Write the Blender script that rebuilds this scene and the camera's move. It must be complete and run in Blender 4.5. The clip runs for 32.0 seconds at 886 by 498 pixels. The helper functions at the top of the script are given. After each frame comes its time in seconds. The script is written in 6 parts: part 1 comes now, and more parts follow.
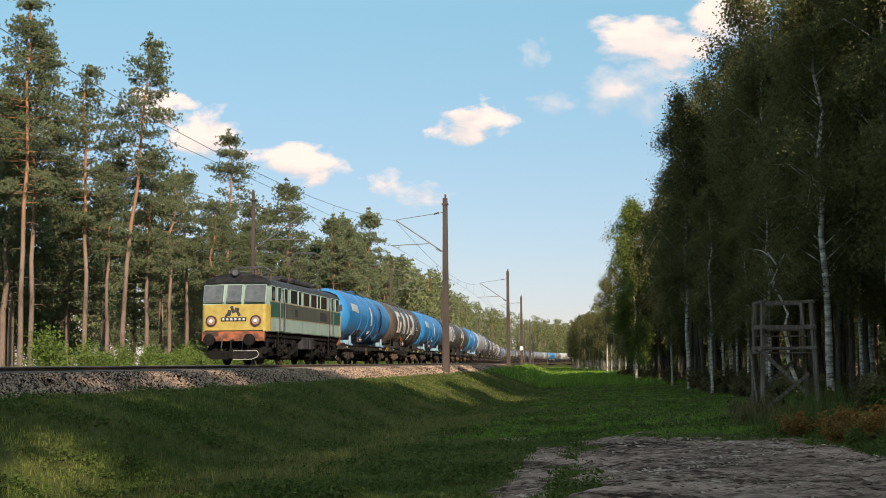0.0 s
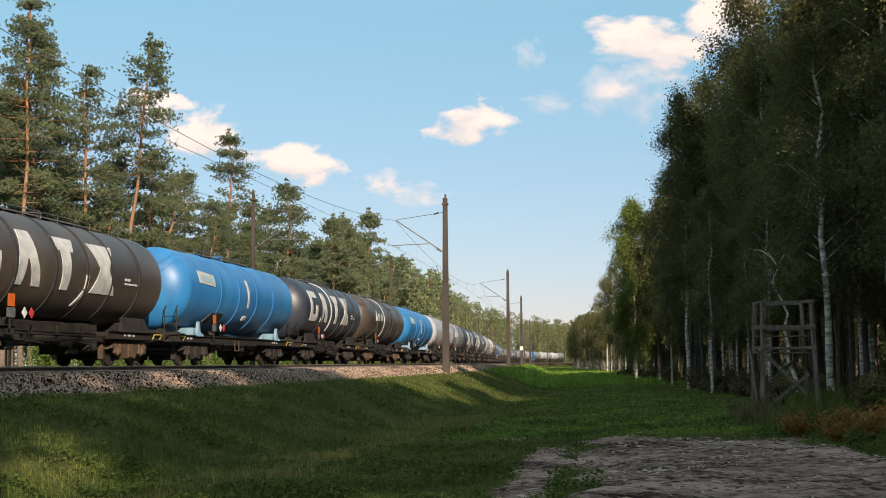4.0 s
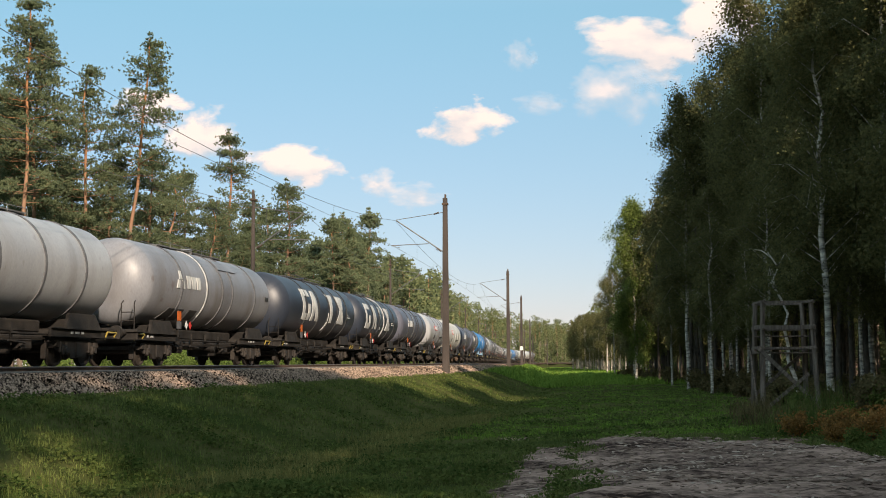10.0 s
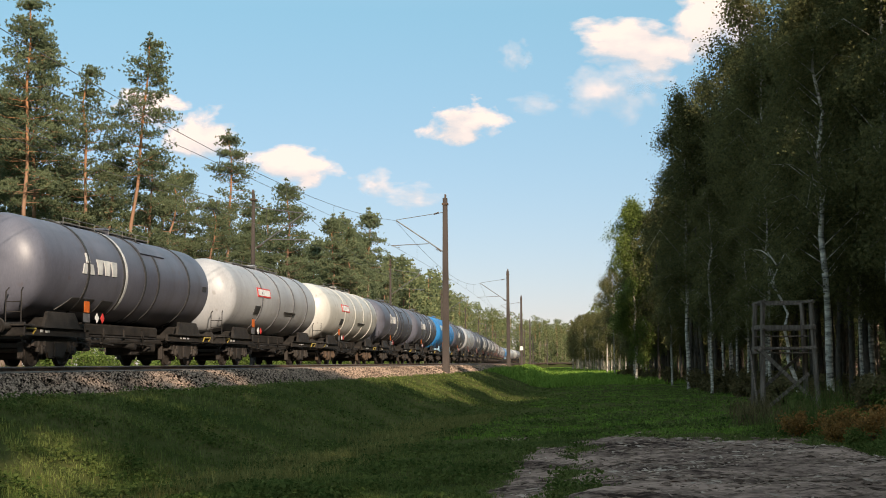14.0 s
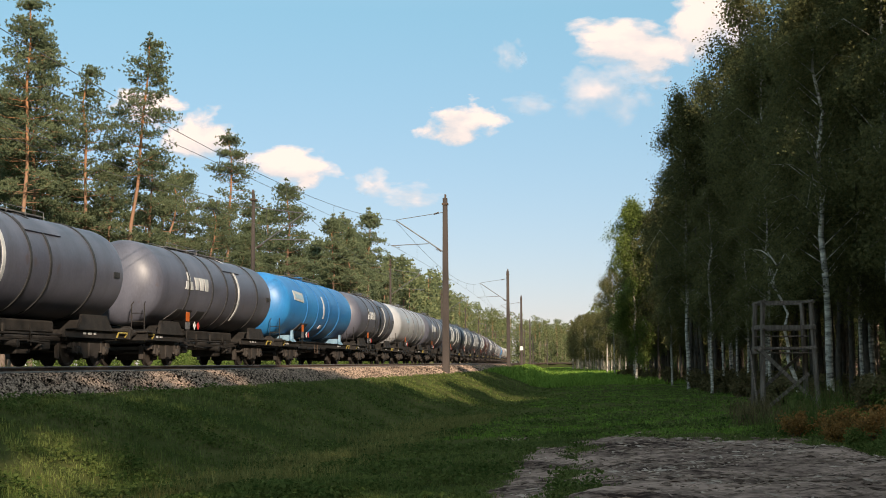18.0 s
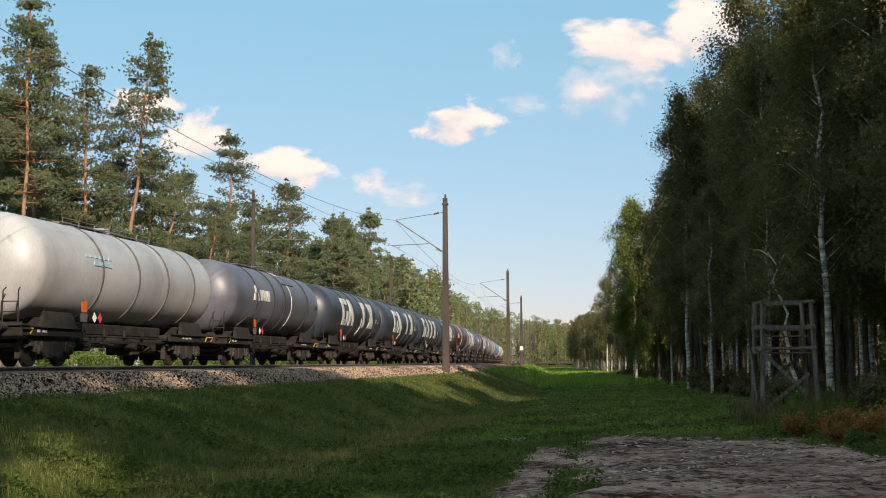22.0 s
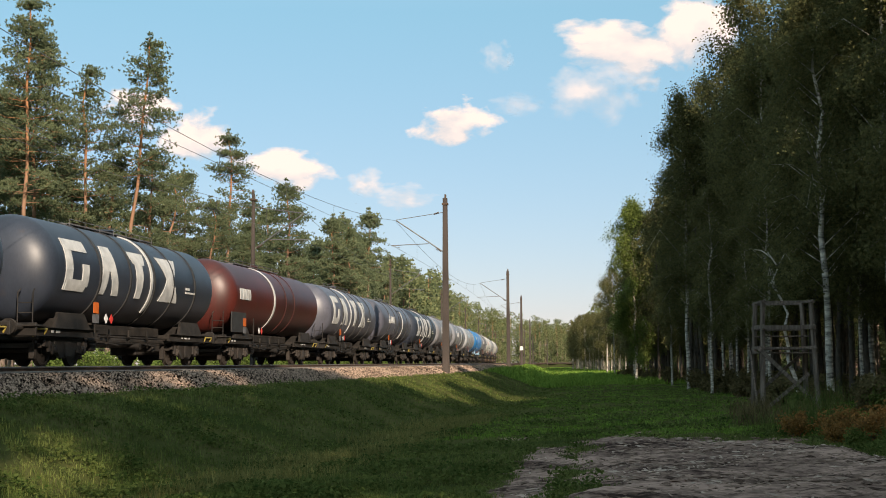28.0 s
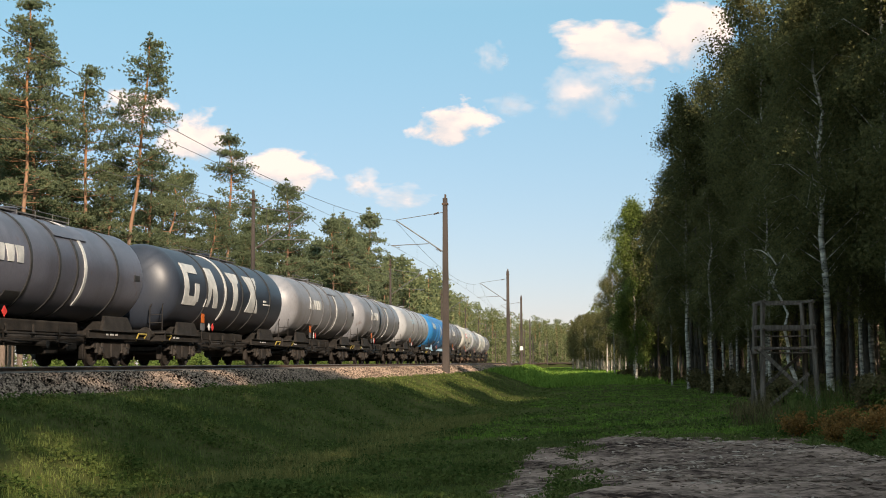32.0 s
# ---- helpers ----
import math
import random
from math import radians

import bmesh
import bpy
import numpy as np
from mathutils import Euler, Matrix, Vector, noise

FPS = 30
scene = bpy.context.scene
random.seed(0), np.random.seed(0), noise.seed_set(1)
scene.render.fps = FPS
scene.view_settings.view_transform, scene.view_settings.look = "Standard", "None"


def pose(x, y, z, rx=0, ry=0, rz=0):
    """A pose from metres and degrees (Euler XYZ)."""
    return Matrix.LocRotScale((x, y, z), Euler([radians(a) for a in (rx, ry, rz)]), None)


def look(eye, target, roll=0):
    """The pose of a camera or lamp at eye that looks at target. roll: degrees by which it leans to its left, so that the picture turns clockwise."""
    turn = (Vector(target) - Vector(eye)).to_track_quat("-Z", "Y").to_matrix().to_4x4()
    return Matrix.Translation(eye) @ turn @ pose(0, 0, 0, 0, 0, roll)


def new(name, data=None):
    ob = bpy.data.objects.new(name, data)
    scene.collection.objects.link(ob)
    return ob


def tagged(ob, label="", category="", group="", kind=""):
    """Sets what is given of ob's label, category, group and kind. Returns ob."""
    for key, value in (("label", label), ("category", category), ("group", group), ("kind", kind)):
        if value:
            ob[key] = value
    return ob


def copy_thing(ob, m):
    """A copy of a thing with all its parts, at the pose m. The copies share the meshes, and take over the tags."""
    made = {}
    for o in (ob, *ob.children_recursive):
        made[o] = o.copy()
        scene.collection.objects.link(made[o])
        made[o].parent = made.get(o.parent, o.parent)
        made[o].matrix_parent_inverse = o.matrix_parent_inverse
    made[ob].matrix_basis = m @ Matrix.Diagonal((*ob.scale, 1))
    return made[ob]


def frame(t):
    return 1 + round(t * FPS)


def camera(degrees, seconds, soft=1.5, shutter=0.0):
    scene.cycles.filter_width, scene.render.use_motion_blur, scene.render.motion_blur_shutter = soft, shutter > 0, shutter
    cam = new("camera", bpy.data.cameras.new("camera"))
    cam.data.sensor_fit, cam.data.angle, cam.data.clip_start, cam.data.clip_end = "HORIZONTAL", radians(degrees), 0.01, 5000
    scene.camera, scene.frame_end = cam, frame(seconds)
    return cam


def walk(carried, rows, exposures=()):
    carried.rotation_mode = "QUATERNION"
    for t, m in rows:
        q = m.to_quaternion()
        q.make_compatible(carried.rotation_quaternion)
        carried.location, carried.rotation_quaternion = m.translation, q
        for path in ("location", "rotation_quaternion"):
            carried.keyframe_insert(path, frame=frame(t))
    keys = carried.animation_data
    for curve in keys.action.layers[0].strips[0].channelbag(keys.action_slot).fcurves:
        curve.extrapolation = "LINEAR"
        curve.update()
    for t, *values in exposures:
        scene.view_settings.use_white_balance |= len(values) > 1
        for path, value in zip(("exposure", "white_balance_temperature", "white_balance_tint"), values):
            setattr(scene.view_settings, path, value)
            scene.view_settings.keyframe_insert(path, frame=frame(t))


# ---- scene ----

# Camera: a tripod beside the forest lane, about 1.6 m over the ground; rail tops lie at z = 0.
TILT, LEAN = 5.114, -0.347
cam = camera(38.31, 32.0, soft=0.95)
EYE = (0.0, 0.0, 0.027)
AIM = (0.0, 10.0, 0.027 + 10.0 * math.tan(radians(TILT)))
walk(cam, [(0.0, look(EYE, AIM, LEAN)), (32.0, look(EYE, AIM, LEAN))], exposures=[(0.0, 0.64, 7900, 16), (22.0, 0.64, 7900, 16), (32.0, 0.68, 7960, 16)])

# ---- light ----
SUN_DIR = Vector((0.33, -0.85, 0.41)).normalized()
world = bpy.data.worlds.new("sky")
scene.world = world
world.use_nodes = True
wn, wl = world.node_tree.nodes, world.node_tree.links
sky = wn.new("ShaderNodeTexSky")
sky.sky_type, sky.sun_disc = "NISHITA", False
sky.sun_elevation = math.asin(SUN_DIR.z)
sky.sun_rotation = math.atan2(SUN_DIR.x, SUN_DIR.y)
sky.air_density, sky.dust_density, sky.ozone_density = 1.0, 0.3, 2.6
haze = wn.new("ShaderNodeMix")
haze.data_type = "RGBA"
haze.inputs["Factor"].default_value = 0.55
haze.inputs["B"].default_value = (1.95, 3.55, 4.9, 1.0)
wl.new(sky.outputs[0], haze.inputs["A"])
# lavender haze low down, clear blue above it; overhead, unseen, brightened to lift the shade
where, parts_of = wn.new("ShaderNodeTexCoord"), wn.new("ShaderNodeSeparateXYZ")
wl.new(where.outputs["Generated"], parts_of.inputs[0])
air = wn.new("ShaderNodeValToRGB")
air.color_ramp.elements[0].position, air.color_ramp.elements[0].color = 0.02, (0.86, 0.76, 0.86, 1)
air.color_ramp.elements[1].position, air.color_ramp.elements[1].color = 0.27, (0.70, 0.94, 0.97, 1)
high = air.color_ramp.elements.new(0.55)
high.color = (1.75, 1.56, 1.40, 1)
wl.new(parts_of.outputs["Z"], air.inputs[0])
veil = wn.new("ShaderNodeMix")
veil.data_type, veil.blend_type = "RGBA", "MULTIPLY"
veil.inputs["Factor"].default_value = 1.0
wl.new(haze.outputs["Result"], veil.inputs["A"])
wl.new(air.outputs[0], veil.inputs["B"])
wl.new(veil.outputs["Result"], wn["Background"].inputs[0])
wn["Background"].inputs[1].default_value = 0.113
sun = new("sun", bpy.data.lights.new("sun", "SUN"))
sun.data.energy, sun.data.angle, sun.data.color = 4.4, radians(0.6), (1.0, 0.94, 0.85)
sun.matrix_world = look((60, -40, 60), Vector((60, -40, 60)) - SUN_DIR)

# ---- materials ----


def material(name, a, b, scale=4.0, rough=0.7, metal=0.0, bump=0.3, bump_scale=30.0, stretch=(1, 1, 1), fine=0.35, per_object=0.0, spec=0.5, per_island=0.0, tight=1.0):
    """Two colours mixed by a coarse noise, broken up by a fine one, with relief."""
    m = bpy.data.materials.new(name)
    m.use_nodes = True
    n, l = m.node_tree.nodes, m.node_tree.links
    p = n["Principled BSDF"]
    p.inputs["Roughness"].default_value, p.inputs["Metallic"].default_value = rough, metal
    p.inputs["Specular IOR Level"].default_value = spec
    co = n.new("ShaderNodeTexCoord")
    mp = n.new("ShaderNodeMapping")
    mp.inputs["Scale"].default_value = stretch
    l.new(co.outputs["Object"], mp.inputs[0])
    big, small = n.new("ShaderNodeTexNoise"), n.new("ShaderNodeTexNoise")
    big.inputs["Scale"].default_value, big.inputs["Detail"].default_value = scale, 6
    small.inputs["Scale"].default_value, small.inputs["Detail"].default_value = bump_scale, 4
    l.new(mp.outputs[0], big.inputs[0]), l.new(mp.outputs[0], small.inputs[0])
    add = n.new("ShaderNodeMath")
    add.operation = "MULTIPLY_ADD"
    l.new(small.outputs[0], add.inputs[0])
    add.inputs[1].default_value = fine
    l.new(big.outputs[0], add.inputs[2])
    last = add
    for amount, node, out in ((per_object, "ShaderNodeObjectInfo", "Random"), (per_island, "ShaderNodeNewGeometry", "Random Per Island")):
        if amount:
            r = n.new(node)
            mix = n.new("ShaderNodeMath")
            mix.operation = "MULTIPLY_ADD"
            l.new(r.outputs[out], mix.inputs[0])
            mix.inputs[1].default_value = amount
            l.new(last.outputs[0], mix.inputs[2])
            last = mix
    ramp = n.new("ShaderNodeValToRGB")
    total = 1.0 + fine + per_object + per_island
    even = n.new("ShaderNodeMath")
    even.operation = "MULTIPLY"
    even.inputs[1].default_value = 1.0 / total
    l.new(last.outputs[0], even.inputs[0])
    last = even
    spread = min(0.48, tight * (0.16 + 0.10 * fine + 0.42 * (per_object + per_island)) / total)
    ramp.color_ramp.elements[0].position, ramp.color_ramp.elements[0].color = 0.5 - spread, (*a, 1)
    ramp.color_ramp.elements[1].position, ramp.color_ramp.elements[1].color = 0.5 + spread, (*b, 1)
    l.new(last.outputs[0], ramp.inputs[0])
    l.new(ramp.outputs[0], p.inputs["Base Color"])
    if bump:
        bp = n.new("ShaderNodeBump")
        bp.inputs["Strength"].default_value, bp.inputs["Distance"].default_value = bump, 0.02
        l.new(small.outputs[0], bp.inputs["Height"])
        l.new(bp.outputs[0], p.inputs["Normal"])
    return m


def leafy(name, a, b, shine=0.7, through_light=0.35, per_object=0.5):
    """Leaf or needle: diffuse with some light passing through."""
    m = material(name, a, b, scale=0.6, rough=shine, bump=0, fine=0.3, bump_scale=9.0, per_object=per_object * 0.3, per_island=0.6, spec=0.08)
    n, l = m.node_tree.nodes, m.node_tree.links
    tr, mix = n.new("ShaderNodeBsdfTranslucent"), n.new("ShaderNodeMixShader")
    ramp = next(x for x in n if x.type == "VALTORGB")
    l.new(ramp.outputs[0], tr.inputs[0])
    mix.inputs[0].default_value = through_light
    body = n.new("ShaderNodeBsdfDiffuse")
    l.new(ramp.outputs[0], body.inputs[0])
    l.new(body.outputs[0], mix.inputs[1])
    n.remove(n["Principled BSDF"])
    l.new(tr.outputs[0], mix.inputs[2])
    l.new(mix.outputs[0], n["Material Output"].inputs[0])
    return m


def weathered(name, a, b, grime, rust, spoilt=0.5):
    """Tank paint with faded patches, runs of grime that come down from the top and specks of rust."""
    m = material(name, a, b, rough=0.43, spec=0.45, bump=0.06, bump_scale=26.0, stretch=(1, 0.6, 0.35), scale=0.9, fine=0.35, tight=1.35)
    n, l = m.node_tree.nodes, m.node_tree.links
    p = n["Principled BSDF"]
    last = p.inputs["Base Color"].links[0].from_socket
    co, own = n.new("ShaderNodeTexCoord"), n.new("ShaderNodeObjectInfo")
    for colour, stretch, size, lo, hi, most, shift in ((grime, (0.25, 0.7, 0.12), 2.2, 0.52, 0.76, spoilt, 31.0), (grime, (0.5, 0.35, 0.8), 0.9, 0.52, 0.70, spoilt * 0.7, 57.0), (rust, (1.0, 1.0, 0.6), 3.4, 0.64, 0.72, 0.75 * spoilt, 83.0)):
        mp, tex, ramp, mix, off = (n.new("ShaderNode" + k) for k in ("Mapping", "TexNoise", "ValToRGB", "Mix", "Math"))
        mp.inputs["Scale"].default_value = stretch
        off.operation, off.inputs[1].default_value = "MULTIPLY", shift
        l.new(own.outputs["Random"], off.inputs[0]), l.new(off.outputs[0], mp.inputs["Location"])
        l.new(co.outputs["Object"], mp.inputs["Vector"]), l.new(mp.outputs[0], tex.inputs["Vector"])
        tex.inputs["Scale"].default_value, tex.inputs["Detail"].default_value = size, 5
        ramp.color_ramp.elements[0].position, ramp.color_ramp.elements[0].color = lo, (0, 0, 0, 1)
        ramp.color_ramp.elements[1].position, ramp.color_ramp.elements[1].color = hi, (most, most, most, 1)
        l.new(tex.outputs[0], ramp.inputs[0])
        mix.data_type = "RGBA"
        l.new(ramp.outputs[0], mix.inputs["Factor"]), l.new(last, mix.inputs["A"])
        mix.inputs["B"].default_value = (*colour, 1)
        last = mix.outputs["Result"]
    l.new(last, p.inputs["Base Color"])
    return m


SOOT, RUST, DUST = (0.022, 0.021, 0.022), (0.075, 0.040, 0.026), (0.115, 0.100, 0.088)
blue_paint = weathered("blue_paint", (0.006, 0.100, 0.28), (0.016, 0.205, 0.45), (0.012, 0.050, 0.110), (0.030, 0.045, 0.065), 0.45)
black_paint = weathered("black_paint", (0.009, 0.013, 0.021), (0.032, 0.040, 0.056), (0.044, 0.048, 0.058), (0.055, 0.040, 0.036), 0.35)
umber_paint = weathered("umber_paint", (0.018, 0.015, 0.014), (0.080, 0.062, 0.050), (0.105, 0.074, 0.054), (0.020, 0.017, 0.016), 0.6)
slate_paint = weathered("slate_paint", (0.052, 0.055, 0.074), (0.118, 0.122, 0.150), SOOT, RUST, 0.5)
grey_paint = weathered("grey_paint", (0.11, 0.113, 0.126), (0.235, 0.24, 0.256), DUST, RUST, 0.6)
pale_paint = weathered("pale_paint", (0.22, 0.228, 0.240), (0.38, 0.388, 0.395), DUST, RUST, 0.38)
cream_paint = weathered("cream_paint", (0.34, 0.338, 0.31), (0.50, 0.492, 0.455), DUST, RUST, 0.5)
red_paint = weathered("red_paint", (0.024, 0.007, 0.006), (0.088, 0.016, 0.012), (0.030, 0.018, 0.016), SOOT, 0.6)
white_paint = material("white_paint", (0.50, 0.51, 0.50), (0.72, 0.72, 0.70), rough=0.5, bump=0.05)
mark_paint = material("weathered_white_paint", (0.30, 0.31, 0.31), (0.52, 0.52, 0.50), rough=0.6, bump=0.05, scale=2.5)
hoop_grey = material("hoop_grey", (0.055, 0.056, 0.06), (0.12, 0.12, 0.125), rough=0.6, bump=0.05)
pale_blue = material("pale_blue_paint", (0.10, 0.20, 0.28), (0.20, 0.33, 0.42), rough=0.6, bump=0.1)
tan_trim = material("tan_trim", (0.20, 0.17, 0.10), (0.30, 0.25, 0.15), rough=0.6, bump=0.05)
underframe = material("underframe_iron", (0.007, 0.0065, 0.006), (0.034, 0.029, 0.025), spec=0.25, rough=0.7, bump=0.3, scale=2.4, fine=0.6)
soot_iron = material("sooty_iron", (0.003, 0.003, 0.003), (0.014, 0.012, 0.011), spec=0.15, rough=0.75, bump=0.3, scale=3.0)
bogie_iron = material("dusty_bogie_iron", (0.008, 0.007, 0.0065), (0.050, 0.041, 0.034), spec=0.3, rough=0.7, bump=0.4, scale=3.5, fine=0.7, per_object=0.35)
rust_iron = material("rusty_iron", (0.035, 0.022, 0.015), (0.10, 0.06, 0.035), rough=0.8, bump=0.3, scale=3.0)
yellow_paint = material("yellow_paint", (0.28, 0.205, 0.045), (0.38, 0.295, 0.085), rough=0.45, bump=0.05)
orange_paint = material("orange_paint", (0.40, 0.075, 0.012), (0.52, 0.12, 0.02), rough=0.5, bump=0.05)
signal_red = material("signal_red", (0.45, 0.03, 0.03), (0.60, 0.05, 0.04), rough=0.5, bump=0.05)
mint_paint = material("mint_paint", (0.16, 0.245, 0.225), (0.31, 0.395, 0.355), rough=0.45, bump=0.05, scale=2.0, stretch=(1, 1, 0.3), fine=0.5)
green_paint = material("green_paint", (0.012, 0.052, 0.040), (0.030, 0.095, 0.068), rough=0.45, bump=0.05, scale=2.0)
olive_paint = material("faded_olive_paint", (0.040, 0.048, 0.038), (0.078, 0.080, 0.062), rough=0.5, bump=0.05, scale=2.0, stretch=(1, 1, 0.3), fine=0.5)
roof_paint = material("roof_paint", (0.018, 0.019, 0.022), (0.046, 0.046, 0.050), spec=0.2, rough=0.6, bump=0.15)
dark_glass = material("dark_glass", (0.015, 0.020, 0.020), (0.030, 0.036, 0.036), rough=0.08, bump=0)
# grey base colour carries the sky's reflection as well as dust
screen_glass = material("dusty_windscreen", (0.050, 0.055, 0.055), (0.095, 0.10, 0.10), rough=0.12, bump=0, spec=1.0)
curtain = material("curtained_glass", (0.016, 0.012, 0.010), (0.045, 0.030, 0.024), rough=0.15, bump=0, stretch=(1, 6, 0.3), scale=5.0)
lamp_rim = material("maroon_lamp_rim", (0.030, 0.010, 0.008), (0.07, 0.022, 0.016), rough=0.5, bump=0.05)
lamp_glass = material("amber_lamp_glass", (0.16, 0.10, 0.08), (0.34, 0.24, 0.19), rough=0.15, bump=0)
faded_red = material("faded_red_paint", (0.022, 0.012, 0.009), (0.33, 0.095, 0.04), rough=0.7, bump=0.2)
plate_black = material("plate_black", (0.012, 0.012, 0.012), (0.03, 0.03, 0.03), rough=0.6, bump=0)
label_blue = material("label_blue", (0.20, 0.31, 0.38), (0.27, 0.38, 0.44), rough=0.5, bump=0)
concrete = material("concrete", (0.030, 0.023, 0.020), (0.072, 0.055, 0.046), rough=0.9, bump=0.3, scale=1.0, stretch=(1, 1, 0.3))
galvanised = material("galvanised_steel", (0.12, 0.12, 0.12), (0.22, 0.22, 0.21), rough=0.6, metal=0.6, bump=0.1)
wire_metal = material("wire_copper", (0.04, 0.04, 0.045), (0.07, 0.07, 0.075), rough=0.6, bump=0)
rail_steel = material("rail_steel", (0.05, 0.030, 0.022), (0.10, 0.06, 0.042), rough=0.7, bump=0.2)
rail_head = material("worn_rail_head", (0.09, 0.07, 0.06), (0.17, 0.14, 0.12), rough=0.5, metal=0.5, bump=0.05)
sleeper_mat = material("sleeper_concrete", (0.10, 0.09, 0.08), (0.19, 0.17, 0.15), rough=0.9, bump=0.3)
# dark bed colour stands for the shade between the stones
ballast_mat = material("ballast_bed", (0.020, 0.014, 0.010), (0.10, 0.072, 0.055), spec=0.0, rough=0.95, bump=1.0, bump_scale=9.0, scale=6.0, fine=0.6)
clod_mat = material("dirt_clods", (0.030, 0.019, 0.015), (0.36, 0.245, 0.19), spec=0.0, rough=0.95, bump=0.3, scale=0.5, per_island=1.0)
# stones run from near black to pale, adding the contrast of slanting light
stone_mat = material("ballast_stone", (0.008, 0.0055, 0.004), (0.43, 0.31, 0.235), spec=0.0, rough=0.9, bump=0.1, scale=0.3, per_island=1.0, tight=0.52)
litter_mat = material("straw_litter", (0.09, 0.058, 0.042), (0.54, 0.41, 0.33), spec=0.0, rough=0.95, bump=0, scale=0.5, per_island=1.0)
soil_mat = material("grass_ground", (0.034, 0.050, 0.014), (0.098, 0.094, 0.036), spec=0.0, rough=0.95, bump=0.8, bump_scale=14.0, scale=0.5)
dirt_mat = material("dirt_track", (0.040, 0.026, 0.022), (0.40, 0.265, 0.210), spec=0.0, rough=0.95, bump=1.0, bump_scale=13.0, scale=1.1, stretch=(0.40, 1.0, 1.0), fine=0.7, tight=0.75)
old_wood = material("weathered_wood", (0.090, 0.068, 0.056), (0.25, 0.195, 0.16), spec=0.0, rough=0.9, bump=0.5, stretch=(6, 6, 0.5), scale=2.0)
pine_bark = material("pine_bark", (0.085, 0.062, 0.050), (0.245, 0.185, 0.148), spec=0.0, rough=0.95, bump=0.6, bump_scale=12.0, stretch=(1, 1, 0.4), scale=0.7)


def orange_above(m, low, high):
    """Scots pine bark turns from grey plates to thin orange flakes with height on the trunk."""
    n, l = m.node_tree.nodes, m.node_tree.links
    p = n["Principled BSDF"]
    grey = p.inputs["Base Color"].links[0].from_socket
    co, xyz, tex, add, ramp, mix = (n.new("ShaderNode" + k) for k in ("TexCoord", "SeparateXYZ", "TexNoise", "Math", "MapRange", "Mix"))
    l.new(co.outputs["Object"], xyz.inputs[0]), l.new(co.outputs["Object"], tex.inputs["Vector"])
    tex.inputs["Scale"].default_value = 0.8
    add.operation, add.inputs[1].default_value = "MULTIPLY_ADD", 6.0
    l.new(tex.outputs[0], add.inputs[0]), l.new(xyz.outputs["Z"], add.inputs[2])
    ramp.inputs["From Min"].default_value, ramp.inputs["From Max"].default_value = low, high
    l.new(add.outputs[0], ramp.inputs["Value"])
    mix.data_type = "RGBA"
    mix.inputs["B"].default_value = (0.34, 0.165, 0.085, 1)
    l.new(ramp.outputs["Result"], mix.inputs["Factor"]), l.new(grey, mix.inputs["A"])
    l.new(mix.outputs["Result"], p.inputs["Base Color"])


orange_above(pine_bark, 10.0, 20.0)
alder_bark = material("dark_bark", (0.050, 0.041, 0.033), (0.16, 0.13, 0.105), spec=0.0, rough=0.95, bump=0.5, bump_scale=12.0, stretch=(1, 1, 0.4), scale=1.5)
birch_bark = material("birch_bark", (0.035, 0.030, 0.028), (0.78, 0.69, 0.57), spec=0.0, rough=0.8, bump=0.3, bump_scale=9.0, stretch=(0.7, 0.7, 3.0), scale=2.2, fine=0.5)
pine_leaf = leafy("pine_needles", (0.054, 0.085, 0.054), (0.235, 0.262, 0.138), through_light=0.33)
far_leaf = leafy("distant_needles", (0.060, 0.090, 0.050), (0.24, 0.255, 0.115), through_light=0.25)
birch_leaf = leafy("birch_leaves", (0.045, 0.055, 0.026), (0.225, 0.208, 0.086), through_light=0.42)
# lighter, greener copy of birch_leaf, for the one sunlit birch
bright_leaf = leafy("fresh_green_leaves", (0.055, 0.092, 0.026), (0.225, 0.270, 0.075), through_light=0.45)
shrub_leaf = leafy("shrub_leaves", (0.05, 0.095, 0.02), (0.18, 0.24, 0.07), through_light=0.35)
grass_leaf = leafy("grass_blades", (0.042, 0.080, 0.020), (0.188, 0.210, 0.066), through_light=0.35)
# brighter, greener copy of grass_leaf, for the lane only
turf_leaf = leafy("lane_turf_blades", (0.060, 0.145, 0.020), (0.25, 0.37, 0.075), through_light=0.35)
ditch_leaf = leafy("dry_grass_blades", (0.10, 0.105, 0.034), (0.30, 0.27, 0.098), through_light=0.3)
brush_leaf = leafy("brush_leaves", (0.065, 0.057, 0.028), (0.21, 0.165, 0.08), through_light=0.3)
clover_leaf = leafy("clover_leaves", (0.030, 0.062, 0.015), (0.150, 0.178, 0.054), through_light=0.3)
fern_leaf = leafy("withered_fern", (0.095, 0.080, 0.027), (0.46, 0.21, 0.075), through_light=0.3)

# ---- mesh helpers ----


def part(name, bm, mat, parent=None, label="", at=None):
    """Links a bmesh as one mesh object under a thing or a part."""
    me = bpy.data.meshes.new(name)
    bm.to_mesh(me)
    bm.free()
    return part_of(name, me, mat, parent, label, at)


RECOLOURED = {}


def part_of(name, me, mat, parent=None, label="", at=None):
    if mat and not me.materials:
        me.materials.append(mat)
    elif mat and me.materials[0] is not mat:
        key = (me.name, mat.name)
        if key not in RECOLOURED:
            RECOLOURED[key] = me.copy()
            RECOLOURED[key].materials[0] = mat
        me = RECOLOURED[key]
    ob = new(name, me)
    ob.parent = parent
    if at is not None:
        ob.matrix_basis = at
    if label:
        tagged(ob, label)
    return ob


def smooth(bm, on=True):
    for f in bm.faces:
        f.smooth = on
    return bm


